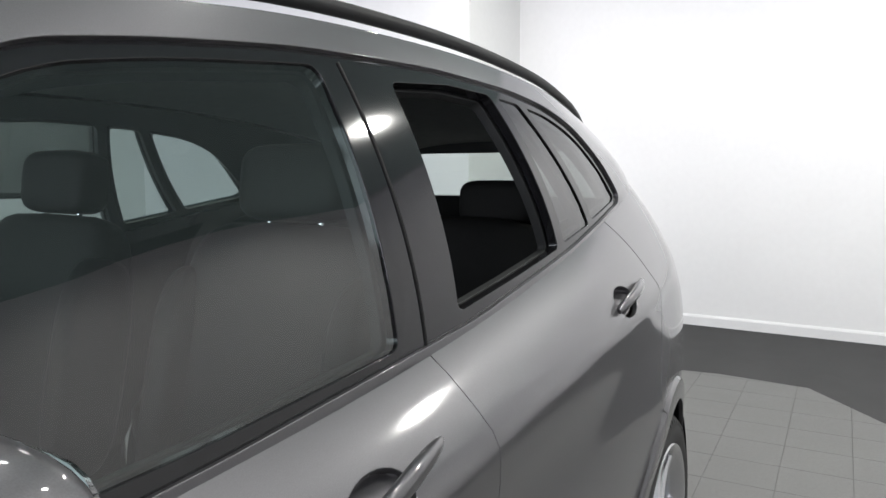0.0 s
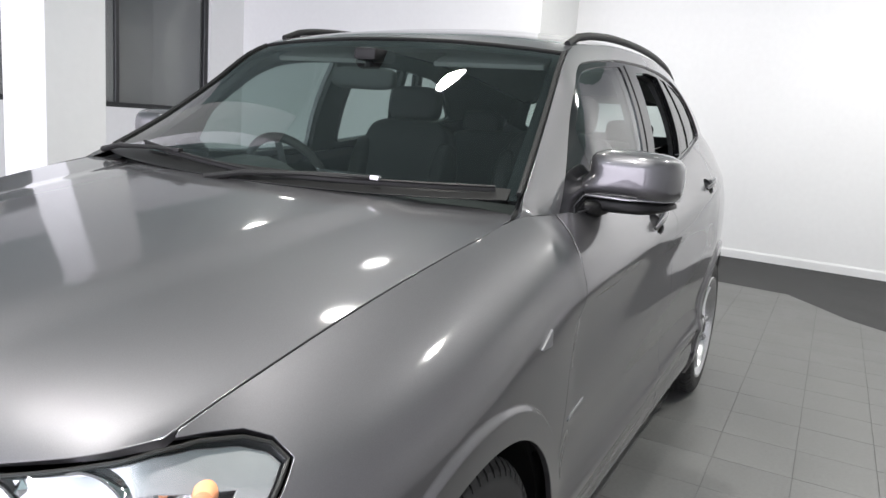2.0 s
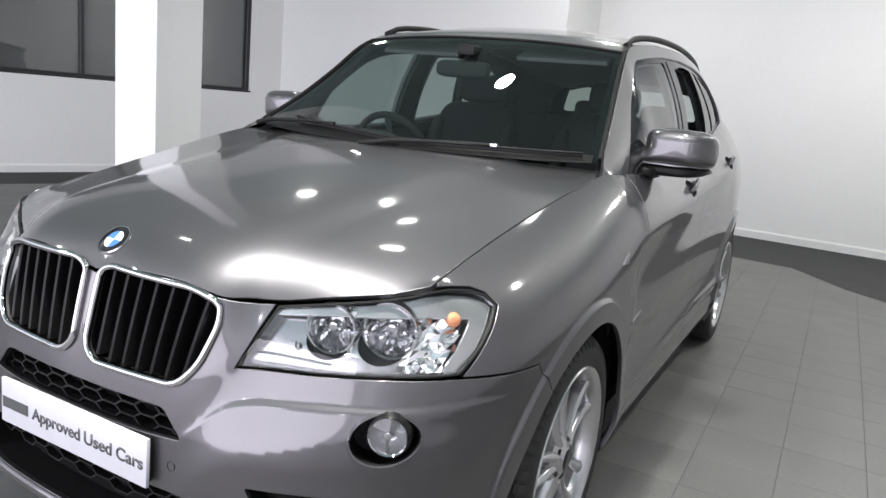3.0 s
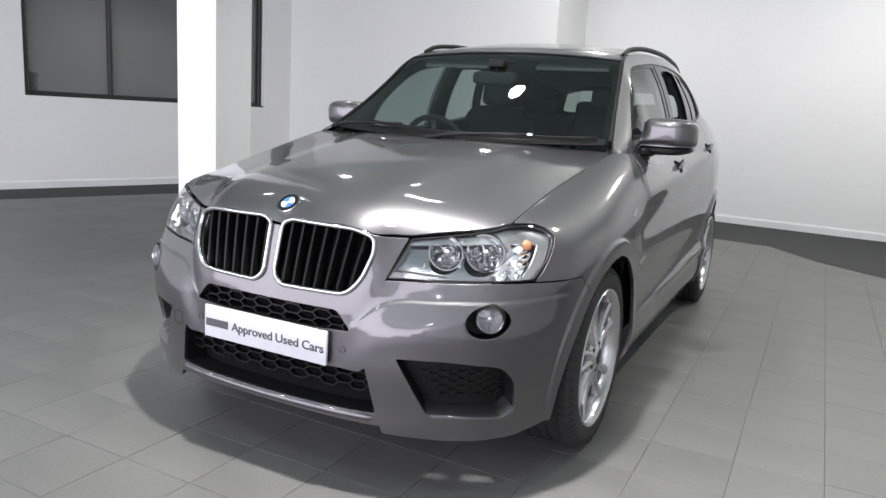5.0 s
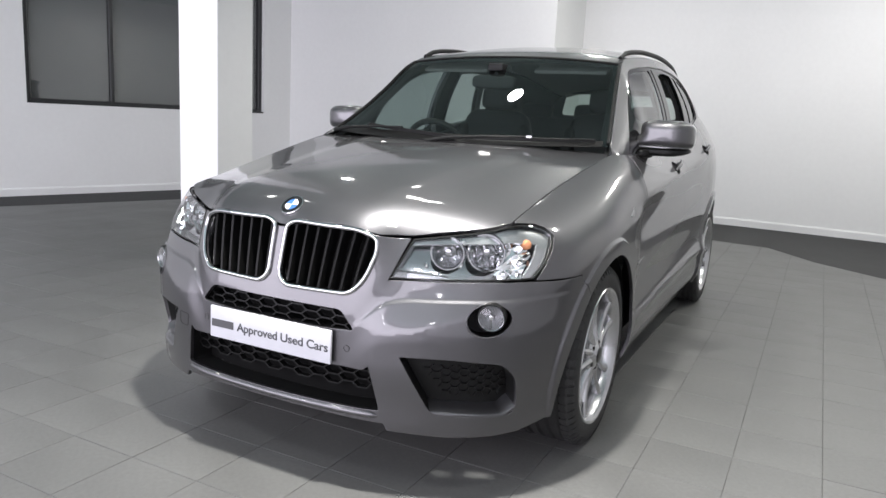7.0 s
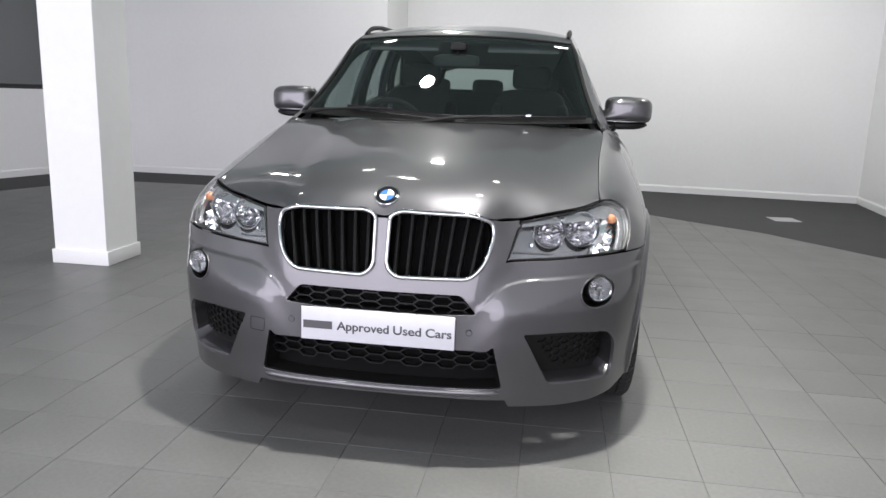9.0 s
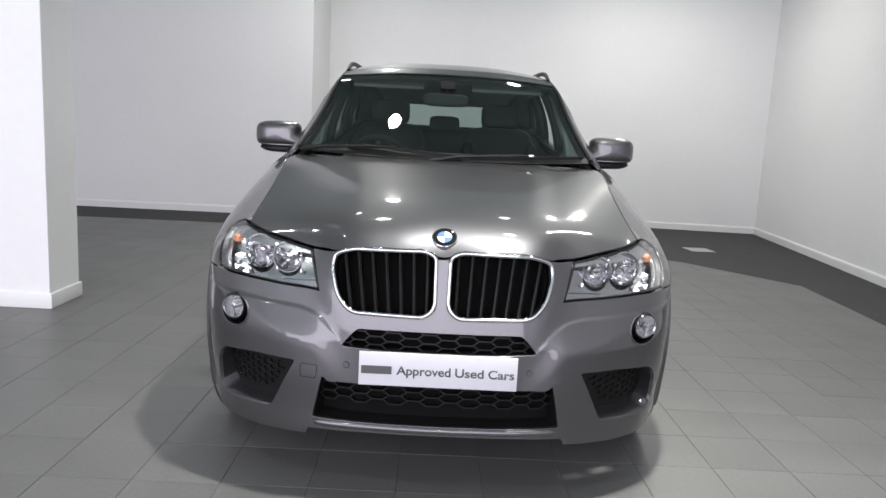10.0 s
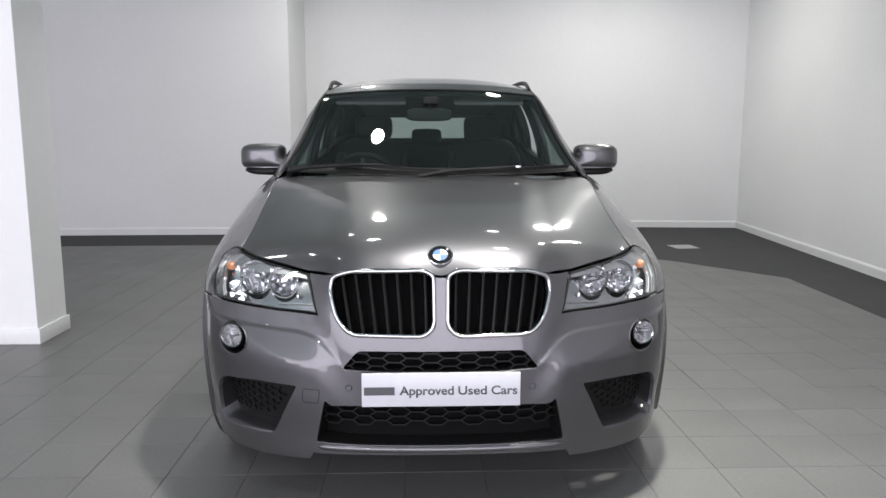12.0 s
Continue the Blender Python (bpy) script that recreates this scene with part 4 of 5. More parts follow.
for sgn, o in ((1, outer_u), (-1, mirror_x(outer_u))):
    back = panel("side_intake", o, [], nose, 0.03, GRILLE, car, "black blanked side intake", lift=-0.06, depth=0)
    collar("intake_wall", o, nose, 0.0, -0.06, GRILLE, back, shrink=0.03)
    c = np.mean(o, 0)
    small = [(c[0] + sgn * 0.02 + (u - c[0]) * 0.72, c[1] + 0.006 + (z - c[1]) * 0.50) for u, z in o]
    honeycomb("grille_mesh", small, -0.052, 0.027, GRILLE, back, 1.5)
    # painted ledge that rises to the back of the recess
    verts, faces = [], []
    xs = np.linspace(0.560, 0.802, 26)
    drops = (-0.012, -0.004, 0.002, 0.006, 0.014, 0.022)
    ledge_k = front_k([fx for fx in xs for _ in drops], [0.300 - 0.012 * i / 25 + 0.03 * max(0.0, i / 25 - 0.88) / 0.12 + dz for i in range(26) for dz in drops])
    for i, fx in enumerate(xs):
        f = i / 25
        z0 = 0.300 - 0.012 * f + 0.03 * max(0.0, f - 0.88) / 0.12
        for q, (dz, dd) in enumerate(((-0.012, -0.006), (-0.004, -0.0005), (0.002, -0.001), (0.006, -0.006), (0.014, -0.035), (0.022, -0.062))):
            verts.append(on(nose, sgn * float(ledge_k[i * 6 + q]) * KU, z0 + dz, dd)[0])
            if i and q:
                a, b = i * 6 + q, (i - 1) * 6 + q
                faces.append((a, a - 1, b - 1, b) if sgn < 0 else (a, b, b - 1, a - 1))
    mesh_from("ledge", verts, faces, PAINT, back, "grey painted ledge")

# fog lamps: a deep dark bezel with a small faceted lamp
for sgn, o in ((1, fog_u), (-1, mirror_x(fog_u))):
    fog = panel("fog_lamp", o, [], nose, 0.02, BLACK, car, "round clear fog lamp in a black bezel", lift=-0.07, depth=0)
    collar("bezel", o, nose, 0.002, -0.07, SATIN, fog, shrink=0.1)
    part("bezel_edge", tube_bm(loop3d(o, nose, 0.001), 0.003, 6, True), PAINT, fog)
    base = Vector((sgn * 0.724, -2.066, 0.622))
    turn = Matrix.Translation(base) @ Matrix.Rotation(sgn * radians(20), 4, "Z") @ Matrix.Diagonal((1.18, 1.0, 1.18, 1))
    bowl = part("reflector", facet_bm([(0.0, 0.030), (0.010, 0.027), (0.018, 0.020), (0.026, 0.010), (0.034, -0.010)], 12, 0.002, 9), ALLOY, fog, "bright faceted reflector bowl", at=turn, smooth=False)
    part("lamp_ring", lathe_bm([(0.034, -0.010), (0.038, -0.014), (0.041, -0.008), (0.042, 0.03)], 32, "y"), SATIN, fog, "dark ring", at=turn)
    part("lens_edge", lathe_bm([(0.033, -0.012), (0.0355, -0.015), (0.037, -0.012), (0.036, -0.008)], 32, "y"), CHROME, fog, "thin chrome ring", at=turn)
    part("lens", lathe_bm([(0.0, -0.022), (0.02, -0.019), (0.034, -0.011)], 32, "y"), LENS, fog, "clear lens", at=turn)
    part("bulb_shield", lathe_bm([(0.0, -0.012), (0.007, -0.010), (0.009, 0.0), (0.009, 0.02)], 16, "y"), CHROME, bowl)
    part("strut", tube_bm([(0, -0.004, -0.031), (0, -0.008, 0.0)], 0.0035, 6), LAMP_GREY, bowl)

# head lamps
L_BOTTOM = [(0.416, 0.724), (0.55, 0.727), (0.70, 0.735), (0.78, 0.738)]
LAMP_SIDE = ((-1.944, 0.741), (-1.889, 0.79), (-1.805, 0.866), (-1.811, 0.884), (-1.836, 0.894), (-1.885, 0.899))
L_TOP = [(k * KU, top_z(k) - 0.008) for k in (5.9, 5.4, 5.0, 4.5, 4.0, 3.27)]
lamp_half = nose_xz(L_BOTTOM) + [(float(side_k(y, z)[0]) * KU, z) for y, z in LAMP_SIDE] + L_TOP + nose_xz([(0.432, 0.770)])
BOWLS = ((0.541, -2.024, 0.803, 0.053), (0.651, -1.963, 0.809, 0.059))
for sgn, o in ((1, lamp_half), (-1, mirror_x(lamp_half))):
    rims = []
    for cx, cy, cz, r in BOWLS:
        ring = nose_xz([(cx + 0.022 + (r - 0.003) * math.cos(a * math.pi / 14), cz + (r - 0.003) * math.sin(a * math.pi / 14)) for a in range(28)])
        rims.append(ring if sgn > 0 else mirror_x(ring))
    lamp = panel("head_lamp", o, rims, nose, 0.02, LAMP_GREY, car, "clear head lamp with round chrome reflectors and amber indicator", lift=-0.052, depth=0)
    collar("lamp_wall", o, nose, 0.0, -0.052, LAMP_GREY, lamp, shrink=0.02)
    panel("lens", o, [], nose, 0.025, LENS, lamp, "clear lamp lens", lift=0.001, depth=0)
    part("lamp_seal", tube_bm(loop3d(o, nose, -0.002), 0.0032, 6, True), SEAL, lamp, "black rubber seal")
    for cx, cy, cz, r in BOWLS:
        at = Matrix.Translation((sgn * cx, cy, cz)) @ Matrix.Rotation(sgn * radians(14), 4, "Z")
        bowl = part("reflector", facet_bm([(0.0, 0.055), (r * 0.30, 0.050), (r * 0.50, 0.040), (r * 0.66, 0.030), (r * 0.80, 0.016), (r * 0.92, -0.002), (r, -0.02)], 22, 0.0035, int(cx * 1000)), REFLECTOR, lamp, "round chrome reflector with facets", at=at, smooth=False)
        part("ring", lathe_bm([(r - 0.004, -0.018), (r, -0.026), (r + 0.004, -0.026), (r + 0.006, -0.016), (r + 0.006, 0.03)], 40, "y"), CHROME, bowl)
        part("bulb_cap", lathe_bm([(0.0, -0.014), (0.010, -0.012), (0.013, -0.004), (0.013, 0.04)], 20, "y"), CHROME, bowl)
        part("bulb_shade", lathe_bm([(0.013, 0.010), (0.020, 0.012), (0.022, 0.020), (0.020, 0.042)], 16, "y"), LAMP_GREY, bowl)
    # faceted silver blocks between and beside the bowls
    for bx, by, bz, bs in ((0.586, -2.024, 0.838, 0.014), (0.584, -2.026, 0.762, 0.012), (0.702, -1.945, 0.846, 0.014), (0.700, -1.950, 0.758, 0.016), (0.490, -2.085, 0.760, 0.008)):
        bm = bmesh.new()
        bmesh.ops.create_icosphere(bm, subdivisions=1, radius=bs)
        part("facet_block", bm, REFLECTOR, lamp, smooth=False, at=Matrix.Translation((sgn * bx, by, bz)) @ Matrix.Diagonal((0.8, 0.7, 1.4, 1)))
    at = Matrix.Translation((sgn * 0.768, -1.908, 0.816)) @ Matrix.Rotation(sgn * radians(38), 4, "Z")
    # faceted silver bay behind the indicator
    rnd, verts, faces = random.Random(5), [], []
    for p in range(7):
        for q in range(9):
            bx, bz = 0.716 + 0.0135 * p + 0.0012 * (q - 4), 0.742 + 0.0165 * q
            ku = float(front_k(bx, bz)[0]) * KU
            verts.append(on(nose, sgn * ku, bz, -0.026 - 0.016 * rnd.random() - 0.010 * ((p + q) % 2))[0])
            if p and q:
                c = p * 9 + q
                faces.append((c, c - 1, c - 10, c - 9) if sgn < 0 else (c, c - 9, c - 10, c - 1))
    mesh_from("indicator_bay", verts, faces, REFLECTOR, lamp, "faceted silver indicator bay", smooth=False)
    part("indicator_bulb", lathe_bm([(0.0, -0.014), (0.012, -0.009), (0.017, 0.004), (0.015, 0.03)], 16, "y"), AMBER, lamp, "amber indicator bulb", at=at @ Matrix.Translation((0, 0.006, 0.022)))
    # the bulb's lower reflection in the bay, modelled as a pale cap
    part("bulb_reflection", lathe_bm([(0.0, 0.0), (0.008, 0.002), (0.010, 0.008), (0.008, 0.02)], 12, "y"), PALE_AMBER, lamp, "pale amber reflection cap", at=at @ Matrix.Translation((0.004, 0.004, -0.040)))
    # broad silver frame along the top and the outer edge
    rim = [(float(side_k(y, z)[0]) * KU, z) for y, z in LAMP_SIDE]
    outer = [(u - 0.006, z) for u, z in rim[:3]] + [(u - 0.006, z - 0.005) for u, z in rim[3:] + L_TOP]
    inner = [(rim[0][0] - 0.034, rim[0][1] + 0.002), (rim[1][0] - 0.044, rim[1][1]), (rim[2][0] - 0.062, rim[2][1] - 0.018)]
    inner += [(u - 0.012, z - 0.014 - 0.028 * f) for (u, z), f in zip(L_TOP, (1.0, 0.8, 0.6, 0.4, 0.2, 0.0))]
    trim_o = outer + inner[::-1]
    panel("frame_trim", trim_o if sgn > 0 else mirror_x(trim_o), [], nose, 0.012, ALLOY, lamp, "broad silver trim along the top and outer edge", lift=-0.014, depth=0.012)
    step = [on(nose, sgn * float(front_k(x, z)[0]) * KU, z, -0.046)[0] for x, z in ((0.432, 0.752), (0.47, 0.751), (0.52, 0.748), (0.58, 0.745))]
    part("housing_step", tube_bm(step, 0.003, 6), LAMP_GREY, lamp)

# number plate with writing; the maker's name stays a plain bar
plate = part("number_plate", box_bm(0.522, 0.010, 0.113, (0, 0, 0), 0.003, 2), PLATE_WHITE, car, "white showroom plate with dark lettering", at=pose(0, -2.276, 0.487, -1, 0, 0))
part("plate_holder", box_bm(0.50, 0.014, 0.10, (0, 0.011, 0)), BLACK, plate)


def writing(text, width, height, mat, parent, at):
    cu = bpy.data.curves.new("lettering", "FONT")
    cu.body, cu.align_x, cu.align_y, cu.size, cu.offset = text, "LEFT", "BOTTOM_BASELINE", 1.0, 0.018
    tmp = bpy.data.objects.new("lettering", cu)
    me = bpy.data.meshes.new_from_object(tmp)
    bpy.data.objects.remove(tmp)
    co = np.array([v.co[:] for v in me.vertices])
    lo, hi = co.min(0), co.max(0)
    cap = 0.70
    for v in me.vertices:
        v.co = Vector(((v.co.x - lo[0]) / (hi[0] - lo[0]) * width, v.co.y / cap * height, 0))
    me.materials.append(mat)
    bm = bmesh.new()
    bm.from_mesh(me)
    ret = bmesh.ops.extrude_face_region(bm, geom=bm.faces[:])
    bmesh.ops.translate(bm, verts=[g for g in ret["geom"] if isinstance(g, bmesh.types.BMVert)], vec=(0, 0, 0.0012))
    bm.to_mesh(me)
    bm.free()
    ob = new("lettering", me)
    ob.parent = parent
    ob.matrix_local = at
    return ob


for word, x0, wd in (("Approved", -0.137, 0.178), ("Used", 0.056, 0.094), ("Cars", 0.165, 0.086)):
    writing(word, wd, 0.029, INK, plate, pose(x0, -0.0052, -0.016, 90, 0, 0))
part("maker_bar", box_bm(0.100, 0.002, 0.027, (-0.203, -0.0055, -0.003)), INK, plate, "plain dark bar")

# maker's roundel on the bonnet
p, n = on(bonnet, 0.0, -2.160, 0.004)
disc = Matrix.Translation(p) @ n.to_track_quat("Z", "Y").to_matrix().to_4x4()
badge = part("bonnet_badge", lathe_bm([(0.0, 0.0), (0.038, 0.0), (0.041, -0.002), (0.042, -0.008)], 48, "z"), BLACK_GLOSS, car, "round bonnet badge, blue and white quarters in a dark ring", at=disc)
part("badge_rim", lathe_bm([(0.0385, 0.0006), (0.0405, 0.0012), (0.0425, -0.001), (0.0425, -0.008)], 48, "z"), CHROME, badge, "chrome rim")
for q in range(4):
    bm = bmesh.new()
    vs = [bm.verts.new((0, 0, 0.001))] + [bm.verts.new((0.0245 * math.cos(a), 0.0245 * math.sin(a), 0.001)) for a in np.linspace(q * math.pi / 2, (q + 1) * math.pi / 2, 12)]
    bm.faces.new(vs)
    part("quarter", bm, BADGE_BLUE if q % 2 else BADGE_WHITE, badge, "blue enamel quarter" if q % 2 else "white enamel quarter")

# parking sensors, towing eye cover
for sx in (-1, 1):
    p, n = on(nose, sx * float(front_k(0.305, 0.487)[0]) * KU, 0.487, 0.0012)
    sensor = part("parking_sensor", lathe_bm([(0.0, 0.0), (0.0085, 0.0), (0.010, -0.002)], 20, "z"), PAINT, car, at=Matrix.Translation(p) @ n.to_track_quat("Z", "Y").to_matrix().to_4x4())
    part("sensor_joint", lathe_bm([(0.0098, -0.002), (0.0108, 0.0002), (0.0118, -0.002)], 20, "z"), SEAL, sensor, "dark joint")
tow = nose_xz(rounded([(-0.462, 0.478), (-0.402, 0.478), (-0.408, 0.432), (-0.462, 0.432)][::-1], 0.008))
part("tow_eye_cover", tube_bm(loop3d(tow, nose, 0.0, 0.01), 0.0012, 5, True), SEAL, car, "thin joint round the towing eye cover")

# side indicator on the wing
for surf, fl in ((flank, False), (flank_right, True)):
    o = rounded([(-1.172, 0.880), (-1.108, 0.910), (-1.118, 0.878)], 0.006)
    panel("side_indicator", o, [], surf, 0.01, ALLOY_DULL, car, "small clear side indicator", flip=fl, lift=0.005, depth=0.006)

# small slanted emblem low on the wing, its lettering a plain bar
for surf, fl in ((flank, False), (flank_right, True)):
    panel("emblem_bar", [(-0.925, 0.642), (-0.815, 0.659), (-0.810, 0.665), (-0.920, 0.649)], [], surf, 0.012, ALLOY_DULL, car, "plain slim chrome emblem bar", flip=fl, lift=0.003, depth=0.004)

# door handles over shallow recesses
for door, o, cy, cz in ((door_f, HANDLE_F, -0.005, 1.036), (door_r, HANDLE_R, 0.980, 1.118)):
    def bowl(y, z, cy=cy, cz=cz):
        P = flank(y, z)
        f = np.clip(1 - ((np.asarray(y) - cy + 0.030) / 0.070) ** 2 - ((np.asarray(z) - cz + 0.004 - (np.asarray(y) - cy) * 0.12) / 0.035) ** 2, 0, 1)
        P[:, 0] -= 0.034 * f**0.6 + 0.001
        return P
    handle = panel("door_handle", o, [], bowl, 0.010, PAINT, door, "grey painted pull handle over a recess", depth=0)
    pts = []
    for f in np.linspace(0, 1, 11):
        y = cy - 0.115 + 0.235 * f
        z = cz - 0.016 + 0.036 * f
        p, n = on(flank, y, z)
        pts.append(p + n * (0.006 + 0.018 * math.sin(math.pi * min(1, max(0, f))) ** 0.6))
    part("grip", tube_bm(pts, [0.006, 0.010, 0.0125, 0.0138, 0.0145, 0.015, 0.0145, 0.0138, 0.0125, 0.010, 0.006], 12, False, (0.75, 1.0)), PAINT, handle)
    p, n = on(flank, cy + 0.098, cz + 0.012, 0.003)


def superquad(cx, cy, cz, ax, ay, az, e1, e2, nu=28, nv=18, warp=None):
    bm = bmesh.new()
    pw = lambda v, e: math.copysign(abs(v) ** e, v)
    rows = []
    for j in range(nv + 1):
        ph = -math.pi / 2 + math.pi * j / nv
        row = []
        for i in range(nu):
            th = 2 * math.pi * i / nu
            v = Vector((ax * pw(math.cos(ph), e1) * pw(math.cos(th), e2), ay * pw(math.sin(ph), e1), az * pw(math.cos(ph), e1) * pw(math.sin(th), e2)))
            if warp:
                v = warp(v)
            row.append(bm.verts.new(v + Vector((cx, cy, cz))))
        rows.append(row)
    for a, b in zip(rows, rows[1:]):
        for i in range(nu):
            bm.faces.new((a[i], a[(i + 1) % nu], b[(i + 1) % nu], b[i]))
    bmesh.ops.remove_doubles(bm, verts=bm.verts[:], dist=1e-5)
    bmesh.ops.recalc_face_normals(bm, faces=bm.faces[:])
    return bm


# door mirrors
for sx, door in ((1, door_f), (-1, door_fr)):
    def neck(v):
        # the lower inner quarter draws out into a neck towards the door
        u, w = v.x / 0.124, v.z / 0.070
        if w < 0:
            v = v + Vector((-0.125 * (-w) ** 1.7 * max(0.0, 0.30 - u) / 1.30, -0.015 * (-w) ** 2 * max(0.0, -u), 0))
        v = v + Vector((0, 0.03 * max(0.0, u) ** 2, -0.010 * max(0.0, u) ** 2 * (1 if v.z > 0 else 0)))
        return Vector((sx * v.x, v.y if v.y < 0 else v.y * 0.40, v.z))
    house = superquad(sx * 0.920, -0.505, 1.209, 0.124, 0.108, 0.070, 0.58, 0.46, warp=neck)
    mirror = part("door_mirror", house, PAINT, door, "grey painted door mirror on a black foot")
    part("mirror_glass", superquad(sx * 0.942, -0.464, 1.209, 0.082, 0.006, 0.054, 0.3, 0.45, 24, 6), MIRROR, mirror, "mirror glass")

    def tray(v):
        u = v.x / 0.135
        return Vector((sx * v.x, (v.y if v.y < 0 else v.y * 0.7) + 0.03 * max(0.0, u) ** 2, v.z + (0.014 * max(0.0, u) ** 3 if v.z < 0 else 0)))
    part("mirror_skirt", superquad(sx * 0.890, -0.504, 1.150, 0.142, 0.102, 0.006, 0.55, 0.5, warp=tray), ALLOY_DULL, mirror, "thin bright rim under the cap")
    part("mirror_foot", superquad(sx * 0.882, -0.500, 1.128, 0.142, 0.094, 0.022, 0.5, 0.45, warp=tray), GRILLE, mirror, "black lower shell")
    part("mirror_arm", superquad(sx * 0.788, -0.545, 1.116, 0.072, 0.080, 0.024, 0.6, 0.5), GRILLE, mirror, "black arm")

# joint between the two doors' frames on the middle pillar
for surf, fl in ((cabin_side, False), (cabin_right, True)):
    part("pillar_joint", tube_bm([on(surf, 0.238 - 0.018 * f, 1.145 + 0.425 * f, -0.0075, fl)[0] for f in np.linspace(0, 1, 10)], 0.0028, 5), SEAL, car, "dark joint in the pillar")

# roof rails
for sx in (1, -1):
    ys = np.linspace(-0.235, 1.72, 22)
    e = eave(ys)
    pts, rad = [], []
    for y, (xe, ze) in zip(ys, e):
        f = (y + 0.235) / 1.955
        up = 0.025 * min(1.0, math.sin(min(1.0, f / 0.10) * math.pi / 2), math.sin(min(1.0, (1 - f) / 0.10) * math.pi / 2))
        pts.append((sx * (xe - 0.020), y, ze + 0.004 + up))
        rad.append(0.0135)
    rail = part("roof_rail", tube_bm(pts, rad, 10, False, (0.8, 1.0)), BLACK, car, "satin black roof rail")

# rubber joint and dark border round the windscreen
for k, (a0, a1, b0, b1) in enumerate(((-1, -0.955, 0, 1), (0.955, 1, 0, 1), (-0.955, 0.955, 0.93, 1.0), (-0.955, 0.955, 0.0, 0.05))):
    panel("screen_border", [(a0, b0), (a1, b0), (a1, b1), (a0, b1)], [], screen, 0.04, BLACK_GLOSS, car, "black printed border of the windscreen", lift=-0.003, depth=0)
for sx in (1, -1):
    part("screen_seal", tube_bm([on(screen, sx * 1.0, b, 0.003)[0] for b in np.linspace(0.03, 1, 16)], 0.007, 6), SEAL, car, "black windscreen seal")
part("screen_seal", tube_bm([on(screen, a, 1.0, 0.001)[0] for a in np.linspace(-1, 1, 24)], 0.006, 6), SEAL, car, "black windscreen seal")

panel("cowl_strip", [(-0.97, -0.01), (0.97, -0.01), (0.97, 0.055), (-0.97, 0.055)], [], screen, 0.04, GRILLE, car, "black rubber strip along the foot of the windscreen", lift=0.006, depth=0.004)

# scuttle below the windscreen
def scuttle(x, y):
    x, y = np.asarray(x, float), np.asarray(y, float)
    b = bonnet(x, np.clip(y, -1.2, -0.98))[:, 2]
    return np.column_stack((x, y, b - 0.022 + 0.10 * np.clip(y + 1.02, 0, 1)))


s_half = [(0.0, -1.10), (0.4, -1.07), (0.7, -1.0), (0.775, -0.99), (0.76, -0.86), (0.66, -0.89), (0.4, -0.99), (0.0, -1.04)]
panel("scuttle", s_half + [(-x, y) for x, y in s_half[1:-1]][::-1], [], scuttle, 0.03, BLACK, car, "black plastic scuttle panel", depth=0.03)

# wipers
for a0, a1, pa, b0, b1 in ((-0.66, 0.10, -0.34, 0.075, 0.012), (0.16, 0.93, 0.56, 0.018, 0.030)):
    blade = [on(screen, a, b0 + (b1 - b0) * (a - a0) / (a1 - a0), 0.014)[0] for a in np.linspace(a0, a1, 14)]
    wiper = part("wiper", tube_bm(blade, 0.005, 8, False, (0.7, 1.2)), SEAL, car, "black wiper blade and arm")
    part("blade_spine", tube_bm([v + Vector((0, -0.004, 0.008)) for v in blade], 0.0038, 6), SEAL, wiper)
    am = pa
    top = on(screen, am, b0 + (b1 - b0) * (am - a0) / (a1 - a0), 0.03)[0]
    root = on(screen, am - 0.62 if a0 < 0 else am - 0.66, -0.03, 0.012)[0]
    part("wiper_arm", tube_bm([root, root.lerp(top, 0.25) + Vector((0, -0.006, 0.012)), root.lerp(top, 0.7) + Vector((0, 0, 0.008)), top], [0.010, 0.008, 0.006, 0.005], 8), SEAL, wiper)
    bm = box_bm(0.026, 0.018, 0.012, (0, 0, 0), 0.003)
    part("wiper_clip", bm, ALLOY if a0 > 0 else BLACK, wiper, at=Matrix.Translation(top))


# ---- cabin ----
for surf, fl, sx in ((flank, False, 1), (flank_right, True, -1)):
    for o in (door1_o, door2_o):
        panel("door_card", o, [], surf, 0.06, CABIN, car, "black door lining", flip=fl, lift=-0.06, depth=0)
for surf, fl in ((cabin_side, False), (cabin_right, True)):
    wins = [WIN_F, rounded(WIN_R, 0.02), rounded(WIN_X, 0.015), WIN_Q]
    panel("pillar_trim", frame_o, wins, surf, 0.04, CABIN, car, "dark pillar lining", flip=fl, lift=-0.035, depth=0.02)
panel("headlining", r_half + [(-x, y) for x, y in r_half[1:-1]][::-1], [], roof, 0.06, HEADLINER, car, "grey cloth headlining", lift=-0.03, depth=0)


# tailgate with its window
def tailgate(x, z):
    x, z = np.asarray(x, float), np.asarray(z, float)
    return np.column_stack((x, 2.20 - 0.10 * (np.abs(x) / 0.6) ** 2.5 - 0.10 * (z - 1.18), z))


T_HALF = [(0.0, 1.175), (0.25, 1.195), (0.52, 1.29), (0.63, 1.335), (0.515, 1.49), (0.3, 1.535), (0.0, 1.552)]
R_WIN = rounded([(-0.50, 1.315), (-0.46, 1.500), (0.46, 1.500), (0.50, 1.315)], 0.03)
t_o = T_HALF + [(-x, z) for x, z in T_HALF[1:-1]][::-1]
panel("tailgate", t_o, [R_WIN], tailgate, 0.05, PAINT, car, depth=0.03, flip=True)
panel("rear_window", R_WIN, [], tailgate, 0.06, DARK_GLASS, car, "tinted rear window", depth=0, lift=-0.008, flip=True)
panel("tailgate_lining", t_o, [R_WIN], tailgate, 0.05, CABIN, car, "dark tailgate lining", depth=0, lift=-0.04, flip=True)

